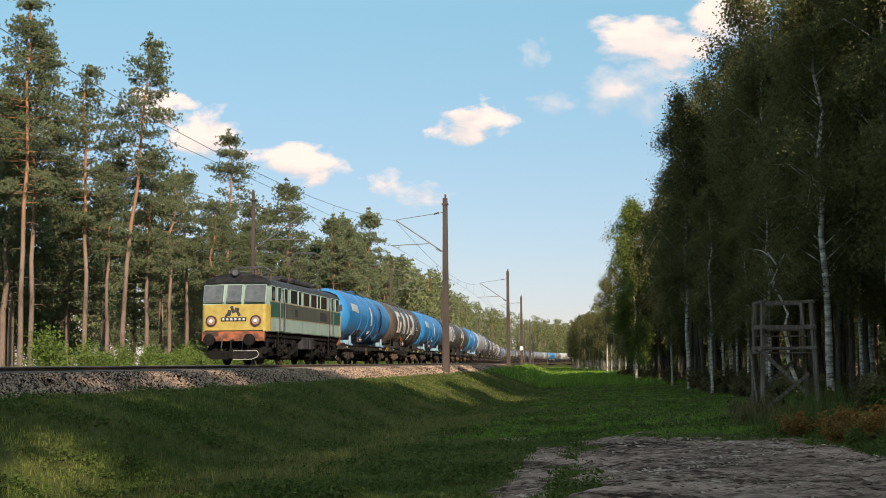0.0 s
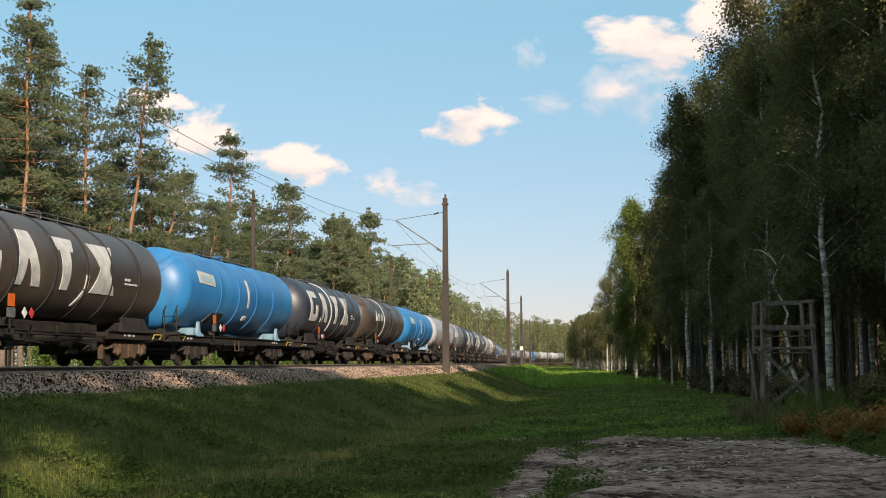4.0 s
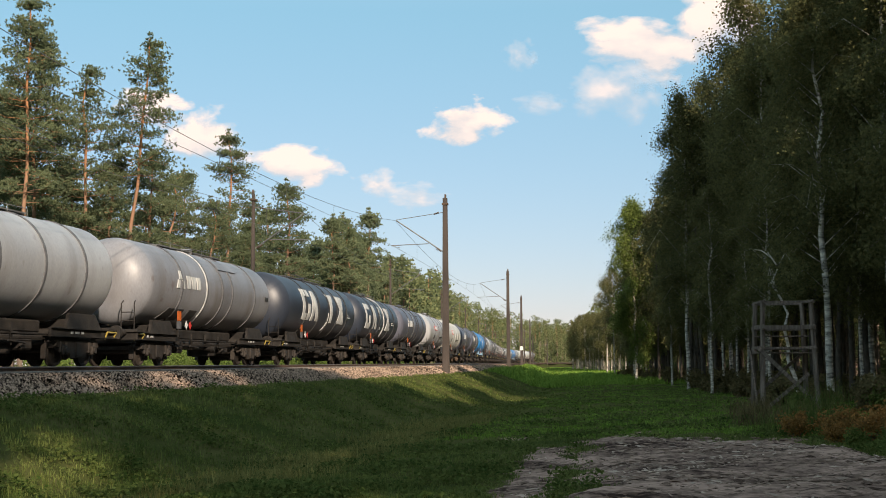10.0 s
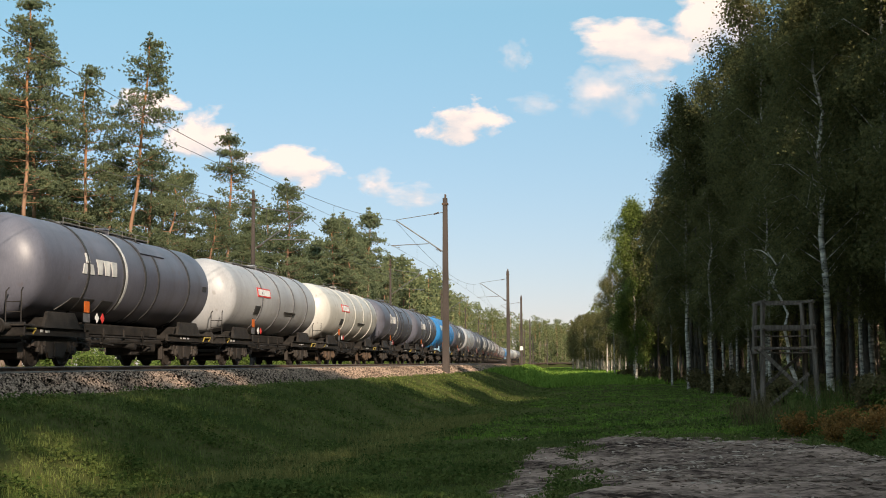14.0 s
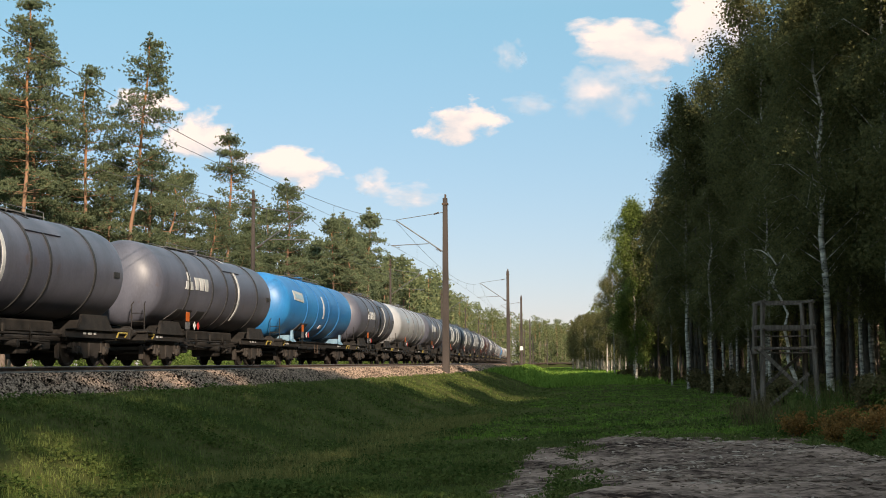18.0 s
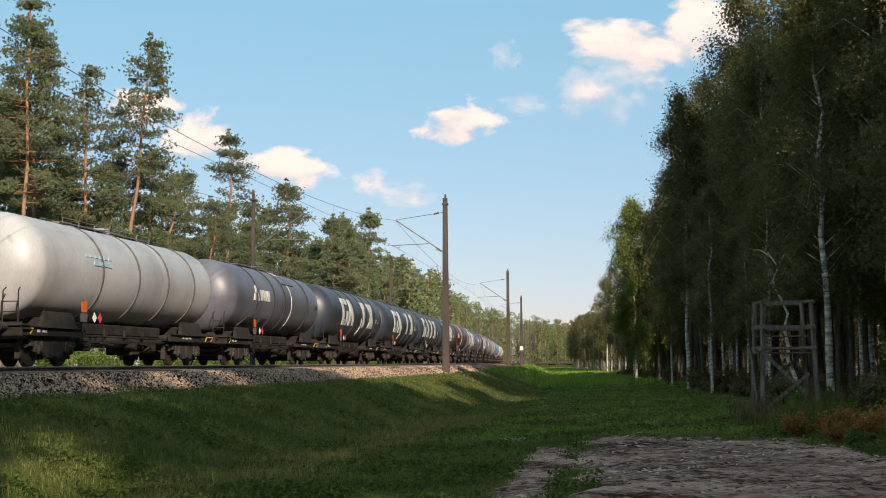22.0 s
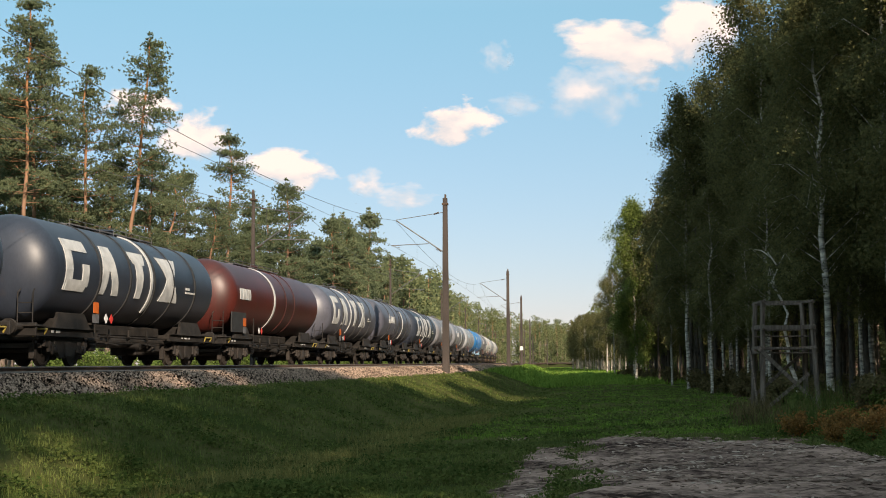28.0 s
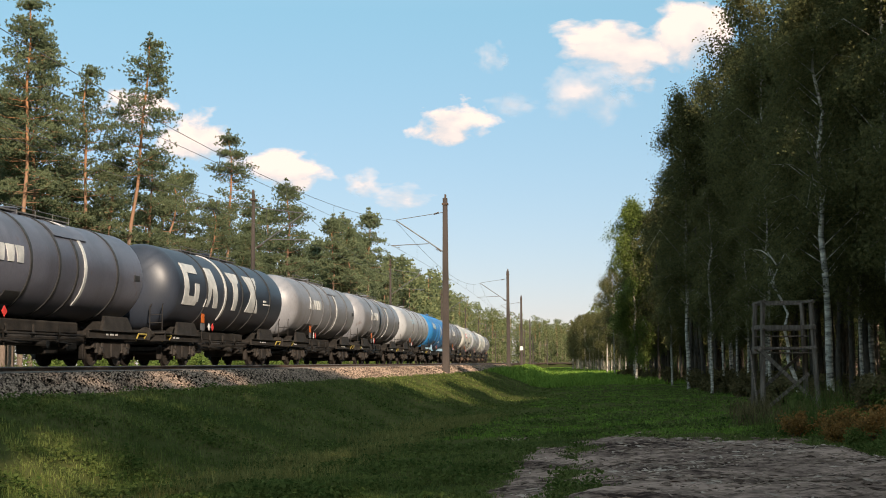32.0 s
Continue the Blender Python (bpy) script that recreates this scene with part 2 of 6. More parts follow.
def box(bm, c, s, bevel=0.0, rz=0.0, rx=0.0, ry=0.0):
    r = bmesh.ops.create_cube(bm, size=1, matrix=pose(*c, rx, ry, rz) @ Matrix.Diagonal((*s, 1)))
    if bevel:
        es = list({e for v in r["verts"] for e in v.link_edges})
        bmesh.ops.bevel(bm, geom=es, offset=bevel, segments=1, affect="EDGES", profile=0.5)
    return bm


def rod(bm, a, b, r, r2=None, n=8, caps=True):
    a, b = Vector(a), Vector(b)
    m = Matrix.Translation((a + b) / 2) @ (b - a).to_track_quat("Z", "Y").to_matrix().to_4x4()
    bmesh.ops.create_cone(bm, cap_ends=caps, segments=n, radius1=r, radius2=r if r2 is None else r2, depth=(b - a).length, matrix=m)
    return bm


def lathe_y(bm, rows, n=32, cz=0.0):
    """Rings round the y axis from rows of (y, radius), closed at both ends."""
    rings = []
    for y, r in rows:
        if r < 1e-4:
            rings.append([bm.verts.new((0, y, cz))])
        else:
            rings.append([bm.verts.new((r * math.cos(k * math.tau / n), y, cz + r * math.sin(k * math.tau / n))) for k in range(n)])
    for p, q in zip(rings, rings[1:]):
        for k in range(n):
            k2 = (k + 1) % n
            if len(p) == 1:
                bm.faces.new((p[0], q[k2], q[k]))
            elif len(q) == 1:
                bm.faces.new((p[k], p[k2], q[0]))
            else:
                bm.faces.new((p[k], p[k2], q[k2], q[k]))
    bmesh.ops.recalc_face_normals(bm, faces=bm.faces)
    return bm


def prism(bm, outline, axis_pts):
    """Sweeps an outline of (u, v) through poses."""
    rings = [[bm.verts.new(m @ Vector((u, 0, v))) for u, v in outline] for m in axis_pts]
    n = len(outline)
    for p, q in zip(rings, rings[1:]):
        for k in range(n):
            bm.faces.new((p[k], p[(k + 1) % n], q[(k + 1) % n], q[k]))
    bm.faces.new(rings[0]), bm.faces.new(rings[-1][::-1])
    bmesh.ops.recalc_face_normals(bm, faces=bm.faces)
    return bm


def from_arrays(name, verts, faces, mat, parent=None, label="", smooth_on=False):
    """A mesh from numpy arrays: verts (n, 3), faces (m, 3 or 4)."""
    me = bpy.data.meshes.new(name)
    k = faces.shape[1]
    me.vertices.add(len(verts)), me.loops.add(faces.size), me.polygons.add(len(faces))
    me.vertices.foreach_set("co", verts.astype(np.float32).ravel())
    me.loops.foreach_set("vertex_index", faces.astype(np.int32).ravel())
    me.polygons.foreach_set("loop_start", np.arange(0, faces.size, k, dtype=np.int32))
    me.polygons.foreach_set("use_smooth", np.full(len(faces), smooth_on))
    me.update(calc_edges=True)
    return me if parent == "mesh" else part_of(name, me, mat, parent, label)


# ---- the line of the track ----
KNOTS = (-90.0, -40.0, 80.0, 200.0, 320.0, 520.0, 640.0)
BENDS = (0.0, -0.00150144, -0.00034821, -0.00019554, 0.00055991, 0.00112654, 0.0)
AXIS_S = np.arange(-620.0, 1500.0, 1.0)
_bend = np.interp(AXIS_S, KNOTS, BENDS)
_turn = np.concatenate([[0], np.cumsum((_bend[1:] + _bend[:-1]) * 0.5)])
AXIS_T = _turn - np.interp(0.0, AXIS_S, _turn) + 0.153143
_dx, _dy = np.sin(AXIS_T), np.cos(AXIS_T)
AXIS_X = np.concatenate([[0], np.cumsum((_dx[1:] + _dx[:-1]) * 0.5)])
AXIS_Y = np.concatenate([[0], np.cumsum((_dy[1:] + _dy[:-1]) * 0.5)])
AXIS_X += -9.67482 - np.interp(0.0, AXIS_S, AXIS_X)
AXIS_Y += 50.0 - np.interp(0.0, AXIS_S, AXIS_Y)


def on_line(s, w=0.0, z=0.0):
    """The place w metres to the right of the train's track, s metres along it."""
    t = np.interp(s, AXIS_S, AXIS_T)
    return Vector((np.interp(s, AXIS_S, AXIS_X) + w * math.cos(t), np.interp(s, AXIS_S, AXIS_Y) - w * math.sin(t), z))


def line_pose(s, w=0.0, z=0.0):
    return Matrix.Translation(on_line(s, w, z)) @ Matrix.Rotation(-float(np.interp(s, AXIS_S, AXIS_T)), 4, "Z")


def offsets(x, y):
    """Signed distance to the right of the track, and place along it, of arrays of points."""
    w, s = np.empty(x.shape), np.empty(x.shape)
    for i in range(0, x.size, 4000):
        xs, ys = x.ravel()[i:i + 4000], y.ravel()[i:i + 4000]
        k = np.argmin((xs[:, None] - AXIS_X[None, ::3]) ** 2 + (ys[:, None] - AXIS_Y[None, ::3]) ** 2, axis=1) * 3
        dx, dy = xs - AXIS_X[k], ys - AXIS_Y[k]
        w.ravel()[i:i + 4000] = dx * np.cos(AXIS_T[k]) - dy * np.sin(AXIS_T[k])
        s.ravel()[i:i + 4000] = AXIS_S[k] + dx * np.sin(AXIS_T[k]) + dy * np.cos(AXIS_T[k])
    return w, s


PROFILE_W = (-4000.0, -60.0, -9.0, -6.0, -3.4, -2.6, 6.4, 7.1, 7.9, 10.6, 11.6, 13.4, 16.0, 24.0, 40.0, 4000.0)
PROFILE_Z = (-1.0, -0.9, -0.75, -0.8, -0.62, -0.5, -0.5, -0.52, -0.66, -1.75, -1.80, -1.60, -1.56, -1.50, -1.40, -1.2)


def lumps(x, y, f, seed=0.0):
    return (np.sin(x * f + 1.3 + seed) * np.cos(y * f * 0.83 + 0.7 * seed) + 0.6 * np.sin(x * f * 2.3 - y * f * 1.7 + seed) + 0.35 * np.sin(y * f * 4.1 + x * f * 3.3 + 2 * seed)) / 1.95


def ground_height(x, y):
    w, s = offsets(x, y)
    z = np.interp(w, PROFILE_W, PROFILE_Z)
    free = np.clip((w - 7.3) / 2.0, 0, 1) + np.clip((-w - 4.5) / 3.0, 0, 1)
    return z + free * (0.07 * lumps(x, y, 1.1) + 0.05 * lumps(x, y, 0.37, 2.0)), w, s


def ground_at(x, y):
    z, _, _ = ground_height(np.array([float(x)]), np.array([float(y)]))
    return float(z[0])


# ---- ground ----


def spaced(lo, hi, step, far, grow=1.16):
    a = list(np.arange(lo, hi + 1e-6, step))
    d, x = step, hi
    while x < far:
        d *= grow
        x += d
        a.append(x)
    d, x, b = step, lo, []
    while x > -far:
        d *= grow
        x -= d
        b.append(x)
    return np.array(b[::-1] + a)


def build_ground():
    xs, ys = spaced(-26, 26, 0.4, 4600), spaced(8, 110, 0.45, 4600)
    gx, gy = np.meshgrid(xs, ys)
    gz, _, _ = ground_height(gx, gy)
    v = np.stack([gx, gy, gz], -1).reshape(-1, 3)
    nx, ny = len(xs), len(ys)
    i = (np.arange(ny - 1)[:, None] * nx + np.arange(nx - 1)[None]).ravel()
    f = np.stack([i, i + 1, i + nx + 1, i + nx], -1)
    ob = from_arrays("ground", v, f, soil_mat, smooth_on=True)
    tagged(ob, "mossy grass-covered ground with embankment and ditch", "ground", kind="structure")


build_ground()

# ---- track bed ----


def sweep_line(name, outline, s_values, mat, parent=None, label="", w0=0.0):
    bm = bmesh.new()
    prism(bm, [(u + w0, v) for u, v in outline], [line_pose(s) for s in s_values])
    return part(name, bm, mat, parent, label)


NEAR_S = list(np.arange(-70.0, 160.0, 2.5))
LONG_S = [-600.0, -420.0, -260.0, -150.0, -100.0] + NEAR_S + list(np.arange(160.0, 900.0, 10.0))


def build_tracks():
    bed = sweep_line("ballast_bed", [(-3.3, -0.62), (-2.0, -0.15), (6.0, -0.15), (6.35, -0.22), (7.05, -0.60)], LONG_S, ballast_mat)
    tagged(bed, "bed of grey-brown crushed ballast stones", "ballast", kind="structure")
    # loose stones on the bed and down its shoulder
    rng = np.random.default_rng(5)
    n = 84000
    s = -34.0 + 120.0 * rng.random(n) ** 1.9
    w = np.where(rng.random(n) < 0.85, 5.85 + 1.35 * rng.random(n), -1.8 + 7.8 * rng.random(n))
    keep = np.minimum(np.abs(np.abs(w) - 0.75), np.abs(np.abs(w - 4.0) - 0.75)) > 0.12
    s, w = s[keep], w[keep]
    n = len(s)
    z = np.interp(w, (-2.0, 6.0, 6.35, 7.05, 7.2), (-0.15, -0.15, -0.22, -0.58, -0.56))
    th = np.interp(s, AXIS_S, AXIS_T)
    c = np.stack([np.interp(s, AXIS_S, AXIS_X) + w * np.cos(th), np.interp(s, AXIS_S, AXIS_Y) - w * np.sin(th), z], -1)
    octa = np.array([(1, 0, 0), (0, 1, 0), (-1, 0, 0), (0, -1, 0), (0.2, 0.1, 1.0), (-0.1, 0.1, -0.9)])
    tri = np.array([(0, 1, 4), (1, 2, 4), (2, 3, 4), (3, 0, 4), (1, 0, 5), (2, 1, 5), (3, 2, 5), (0, 3, 5)])
    a = rng.random(n) * math.tau
    size = 0.015 + 0.026 * rng.random(n)
    v = octa[None] * (0.7 + 0.6 * rng.random((n, 6, 1))) * size[:, None, None]
    vx = v[..., 0] * np.cos(a)[:, None] - v[..., 1] * np.sin(a)[:, None]
    vy = v[..., 0] * np.sin(a)[:, None] + v[..., 1] * np.cos(a)[:, None]
    v = np.stack([vx, vy, v[..., 2]], -1) + c[:, None, :]
    f = tri[None] + (np.arange(n) * 6)[:, None, None]
    st = from_arrays("ballast_stones", v.reshape(-1, 3), f.reshape(-1, 3), stone_mat)
    tagged(st, "loose grey and rust-brown crushed ballast stones", "gravel", kind="stuff")
    rail = [(-0.07, -0.150), (0.07, -0.150), (0.07, -0.140), (0.012, -0.125), (0.012, -0.045), (0.036, -0.032), (0.036, -0.006), (-0.036, -0.006), (-0.036, -0.032), (-0.012, -0.045), (-0.012, -0.125), (-0.07, -0.140)]
    head = [(-0.034, -0.006), (0.034, -0.006), (0.028, 0.0), (-0.028, 0.0)]
    me = None
    for w0, what in ((0.0, "electrified track that carries the train"), (4.0, "empty track with rusty rails in front of the train")):
        base = tagged(new("railway_track"), what, "railway track", "pair of tracks", "structure")
        for side in (-0.7535, 0.7535):
            r = sweep_line("rail", rail, LONG_S, rail_steel, base, w0=w0 + side)
            sweep_line("rail_head", head, LONG_S, rail_head, r, "worn bright running surface", w0=w0 + side)
        for k in range(150):
            p = line_pose(-34.0 + 0.62 * k, w0, -0.19)
            if me is None:
                bm = bmesh.new()
                box(bm, (0, 0, 0), (2.6, 0.26, 0.2), 0.02)
                me = bpy.data.meshes.new("sleeper")
                bm.to_mesh(me), bm.free()
            part_of("sleeper", me, sleeper_mat, base, at=p)


build_tracks()

# ---- train ----
ENDS = (19.9, 36.0, 51.4, 67.6, 83.2, 100.1, 117.0, 133.2, 149.6, 166.9, 182.3, 198.2, 214.2, 230.7, 246.4, 262.2, 278.4, 293.4, 309.7, 326.0, 343.1, 360.5, 375.9, 391.3, 407.5, 423.0, 438.5, 454.2, 470.1, 486.4, 502.6, 518.8, 535.0, 551.1, 567.2, 583.3, 599.5)


def travelled(t):
    return 14.390729 * t - 0.0160090 * t * t / 2 - 0.00118386 * t ** 3 / 6


def ride(thing, s_mid, half):
    """Keys a vehicle along the bend by the places of its two bogies."""
    rows = []
    for k in range(33):
        s = s_mid - travelled(float(k))
        a, b = on_line(s - half), on_line(s + half)
        d = b - a
        rows.append((float(k), Matrix.Translation((a + b) / 2) @ Matrix.Rotation(-math.atan2(d.x, d.y), 4, "Z")))
    walk(thing, rows)


RIDERS = []
MESHES = {}


def shared(key, make):
    """One mesh for all alike pieces."""
    if key not in MESHES:
        bm = bmesh.new()
        make(bm)
        MESHES[key] = bpy.data.meshes.new(key.split("|")[0])
        bm.to_mesh(MESHES[key]), bm.free()
    return MESHES[key]


def wheel_mesh(r):
    def make(bm):
        for side in (-1, 1):
            prof = [(0.66, 0.0), (0.66, r * 0.35), (0.70, r * 0.42), (0.71, r * 0.82), (0.685, r * 0.86), (0.685, r + 0.028), (0.715, r + 0.028), (0.73, r), (0.815, r - 0.005), (0.815, r * 0.86), (0.77, r * 0.80), (0.76, r * 0.42), (0.80, r * 0.3), (0.80, 0.0)]
            n = 24
            rings = [[bm.verts.new((side * x, q * math.cos(k * math.tau / n), q * math.sin(k * math.tau / n))) for k in range(n)] if q > 0 else [bm.verts.new((side * x, 0, 0))] for x, q in prof]
            for p, q in zip(rings, rings[1:]):
                for k in range(n):
                    k2 = (k + 1) % n
                    if len(p) == 1:
                        bm.faces.new((p[0], q[k2], q[k]))
                    elif len(q) == 1:
                        bm.faces.new((p[k], p[k2], q[0]))
                    else:
                        bm.faces.new((p[k], p[k2], q[k2], q[k]))
        rod(bm, (-0.95, 0, 0), (0.95, 0, 0), 0.075, n=10)
        bmesh.ops.recalc_face_normals(bm, faces=bm.faces)
    return shared("wheelset|%.2f" % r, make)


WHEELS = []


def bogie(parent, y, wheelbase=1.8, r=0.46, frame_mat=None):
    frame_mat = frame_mat or bogie_iron

    def make(bm):
        h = wheelbase / 2
        for sx in (-1, 1):
            # pressed side frame that dips between the axles
            pts = [(-h - 0.45, r + 0.10), (-h - 0.35, r + 0.28), (h + 0.35, r + 0.28), (h + 0.45, r + 0.10), (h + 0.18, r + 0.06), (h - 0.30, r + 0.02), (h - 0.46, r - 0.22), (-h + 0.46, r - 0.22), (-h + 0.30, r + 0.02), (-h - 0.18, r + 0.06)]
            fr = [bm.verts.new((sx * 0.97, y_, z_)) for y_, z_ in pts]
            bk = [bm.verts.new((sx * 1.07, y_, z_)) for y_, z_ in pts]
            n = len(pts)
            bm.faces.new(fr), bm.faces.new(bk)
            for k in range(n):
                bm.faces.new((fr[k], fr[(k + 1) % n], bk[(k + 1) % n], bk[k]))
            box(bm, (sx * 1.06, 0, r + 0.02), (0.12, 0.34, 0.42), 0.02)
            for e in (-1, 1):
                # brake shoes and hangers round the wheels
                box(bm, (sx * 0.75, e * (h + r + 0.10), r - 0.02), (0.16, 0.12, 0.46), 0.02)
                box(bm, (sx * 0.75, e * (h - r - 0.10), r - 0.02), (0.16, 0.12, 0.46), 0.02)
            for e in (-1, 1):
                for q in (-0.17, 0.17):
                    rod(bm, (sx * 1.04, e * h + q, r - 0.06), (sx * 1.04, e * h + q, r + 0.24), 0.07, n=8)
        box(bm, (0, 0, r + 0.05), (1.95, 0.45, 0.24), 0.03)
        box(bm, (0, 0, r - 0.02), (1.2, 2 * (h - r) - 0.16, 0.50), 0.04)
        box(bm, (0, 0, r + 0.34), (1.7, 2 * h + 0.8, 0.16), 0.03)
        for e in (-1, 1):
            box(bm, (0, e * (h + 0.42), r + 0.12), (1.95, 0.12, 0.12))
        bmesh.ops.recalc_face_normals(bm, faces=bm.faces)

    def axlebox(bm):
        box(bm, (0, 0, 0), (0.16, 0.24, 0.26), 0.03)
        rod(bm, (0.06, 0, 0), (0.13, 0, 0), 0.085, n=12)
        rod(bm, (-0.06, 0, 0), (-0.13, 0, 0), 0.085, n=12)

    b = part_of("bogie", shared("bogie|%.2f%.2f" % (wheelbase, r), make), frame_mat, parent, at=pose(0, y, 0))
    for e in (-1, 1):
        WHEELS.append((part_of("wheelset", wheel_mesh(r), bogie_iron, b, "steel wheels on an axle", pose(0, e * wheelbase / 2, r)), e * wheelbase / 2, r))
        for sx in (-1, 1):
            part_of("axle_box", shared("axle_box", axlebox), frame_mat, b, at=pose(sx * 1.07, e * wheelbase / 2, r))
    return b


def buffer_mesh(bm):
    rod(bm, (0, 0, 0), (0, -0.34, 0), 0.10, n=12)
    rod(bm, (0, -0.34, 0), (0, -0.58, 0), 0.075, n=12)
    rod(bm, (0, -0.57, 0), (0, -0.62, 0), 0.22, 0.20, n=16)


def tank_patch(corners, cz, R, lift=0.024, steps=5):
    """A thin plate wrapped on the right side of a tank; corners (y, z) in order round a quad."""
    bm = bmesh.new()
    grid = []
    for i in range(steps + 1):
        u = i / steps
        row = []
        for j in (0, 1):
            y = (corners[0][0] * (1 - u) + corners[3][0] * u) * (1 - j) + (corners[1][0] * (1 - u) + corners[2][0] * u) * j
            z = (corners[0][1] * (1 - u) + corners[3][1] * u) * (1 - j) + (corners[1][1] * (1 - u) + corners[2][1] * u) * j
            q = min(1.0, max(-1.0, (z - cz) / R))
            a = math.asin(q)
            row.append([bm.verts.new(((R + d) * math.cos(a), y, cz + (R + d) * math.sin(a))) for d in (lift, -0.01)])
        grid.append(row)
    for p, q in zip(grid, grid[1:]):
        bm.faces.new((p[0][0], p[1][0], q[1][0], q[0][0]))
        bm.faces.new((p[0][0], q[0][0], q[0][1], p[0][1]))
        bm.faces.new((p[1][0], p[1][1], q[1][1], q[1][0]))
    bm.faces.new((grid[0][0][0], grid[0][0][1], grid[0][1][1], grid[0][1][0]))
    bm.faces.new((grid[-1][0][0], grid[-1][1][0], grid[-1][1][1], grid[-1][0][1]))
    bmesh.ops.recalc_face_normals(bm, faces=bm.faces)
    return bm


def ring_band(R, cz, width, lift, a0=0.0, a1=360.0, n=40):
    """A band round a tank between two angles, seen from behind, 0 on the right side."""
    bm = bmesh.new()
    rows = []
    full = a1 - a0 >= 359.9
    for k in range(n if full else n + 1):
        a = radians(a0 + (a1 - a0) * k / n)
        c, q = math.cos(a), math.sin(a)
        rows.append([bm.verts.new(((R + d) * c, e * width / 2, cz + (R + d) * q)) for d, e in ((-0.02, -1), (lift, -1), (lift, 1), (-0.02, 1))])
    pairs = list(zip(rows, rows[1:])) + ([(rows[-1], rows[0])] if full else [])
    for p, q in pairs:
        for k in range(3):
            bm.faces.new((p[k], p[k + 1], q[k + 1], q[k]))
    bmesh.ops.recalc_face_normals(bm, faces=bm.faces)
    return bm


# where the four shapes, the slanted stroke and the white hoop stand, from the front end of the wagon
MARKS = (((1.9, 4.2, 6.4, 8.7), 8.0, 0.0), ((1.9, 4.2, 6.5, 8.9), 0.0, 8.1), ((3.9, 5.65, 9.3, 11.35), 8.95, 0.0), ((3.8, 5.75, 9.3, 11.4), 6.9, 0.0), ((1.8, 4.1, 6.75, 9.0), 6.4, 0.0), ((1.9, 4.2, 7.0, 9.1), 0.0, 6.4))


def tank_wagon(style, length, paint, label, variant=0):
    """A four-axle tank wagon, its middle over the origin, +x towards the lane."""
    w = tagged(new("tank_wagon"), label, "tank wagon", "tank wagons of the train")
    half = length / 2
    tank_half = half - {"blue": 0.72, "mark": 0.80, "logo": 0.95, "pale": 0.95, "red": 0.9}[style]
    R = {"blue": 1.47, "mark": 1.50, "logo": 1.45, "pale": 1.47, "red": 1.47}[style]
    cz = 4.24 - R

    def tank(bm):
        d = 0.78
        rows = [(-tank_half, 0.0)]
        for k in range(1, 10):
            a = k / 10 * math.pi / 2
            rows.append((-tank_half + d * (1 - math.cos(a)), R * math.sin(a) ** 0.84))
        rows += [(-tank_half + d, R), (0.0, R + 0.001), (tank_half - d, R)]
        for k in range(9, 0, -1):
            a = k / 10 * math.pi / 2
            rows.append((tank_half - d * (1 - math.cos(a)), R * math.sin(a) ** 0.84))
        rows.append((tank_half, 0.0))
        lathe_y(bm, rows, 48, cz)
        smooth(bm)

    body = part_of("tank", shared("tank|%s%.1f%s" % (style, length, paint.name), tank), paint, w)
    # hoops
    spots = {"blue": (-0.46, -0.16, 0.16, 0.48), "mark": (-0.50, -0.18, 0.10, 0.34, 0.64), "logo": (-0.54, -0.18, 0.06, 0.22, 0.62), "pale": (-0.40, -0.02, 0.32, 0.66), "red": (0.10, 0.30)}[style]
    hoop_me = shared("hoop|%s" % style, lambda bm: None)
    if not len(hoop_me.vertices):
        b = ring_band(R, cz, 0.10, 0.032)
        b.to_mesh(hoop_me), b.free()
    for q in spots:
        # where darker than the tank, the hoop's shadow line is in its colour
        part_of("hoop", hoop_me, {"black_paint": plate_black, "umber_paint": plate_black, "slate_paint": plate_black, "grey_paint": hoop_grey, "pale_paint": hoop_grey}.get(paint.name, paint), body, at=pose(0, q * tank_half, 0))
    # walkway and domes on top
    def walkway(bm):
        L = tank_half * 0.46
        box(bm, (0, 0, 4.285), (0.56, 2 * L, 0.025))
        for sx in (-0.30, 0.30):
            box(bm, (sx, 0, 4.29), (0.03, 2 * L, 0.04))
        # low handrails beside the grating
        for sx in (-0.34, 0.34):
            rod(bm, (sx, -L, 4.42), (sx, L, 4.42), 0.012, n=5)
            for k in range(-3, 4):
                rod(bm, (sx, k * L / 3, 4.22), (sx, k * L / 3, 4.42), 0.010, n=5)
        for k in range(-4, 5):
            box(bm, (0, k * L / 4, 4.25), (0.5, 0.05, 0.10))

    part_of("roof_walkway", shared("walk|%s%.1f" % (style, length), walkway), galvanised if style in ("pale", "logo", "blue") else hoop_grey, body, "steel grating walkway with low handrails")
    part_of("manhole", shared("manhole", lambda bm: (rod(bm, (0, 0, 4.1), (0, 0, 4.36), 0.32, n=20), rod(bm, (0, 0, 4.36), (0, 0, 4.41), 0.36, 0.30, n=20))), paint, body)
    # ladder and end platform
    def ladder(bm):
        for q in (-0.22, 0.22):
            rod(bm, (q, 0, 1.10), (q, 0, 2.0), 0.018, n=6)
            rod(bm, (q, 0, 2.0), (q * 0.9, 0.12, 2.1), 0.018, n=6)
        for k in range(2):
            rod(bm, (-0.22, 0, 1.45 + 0.27 * k), (0.22, 0, 1.45 + 0.27 * k), 0.014, n=6)

    for sx in (0.95, -0.95):
        part_of("end_ladder", shared("ladder", ladder), underframe, w, at=pose(sx, -half + 0.72, 0))
    part_of("end_platform", shared("platform", lambda bm: box(bm, (0, 0, 0), (2.7, 0.62, 0.05), 0.01)), underframe, w, at=pose(0, -half + 0.85, 1.10))
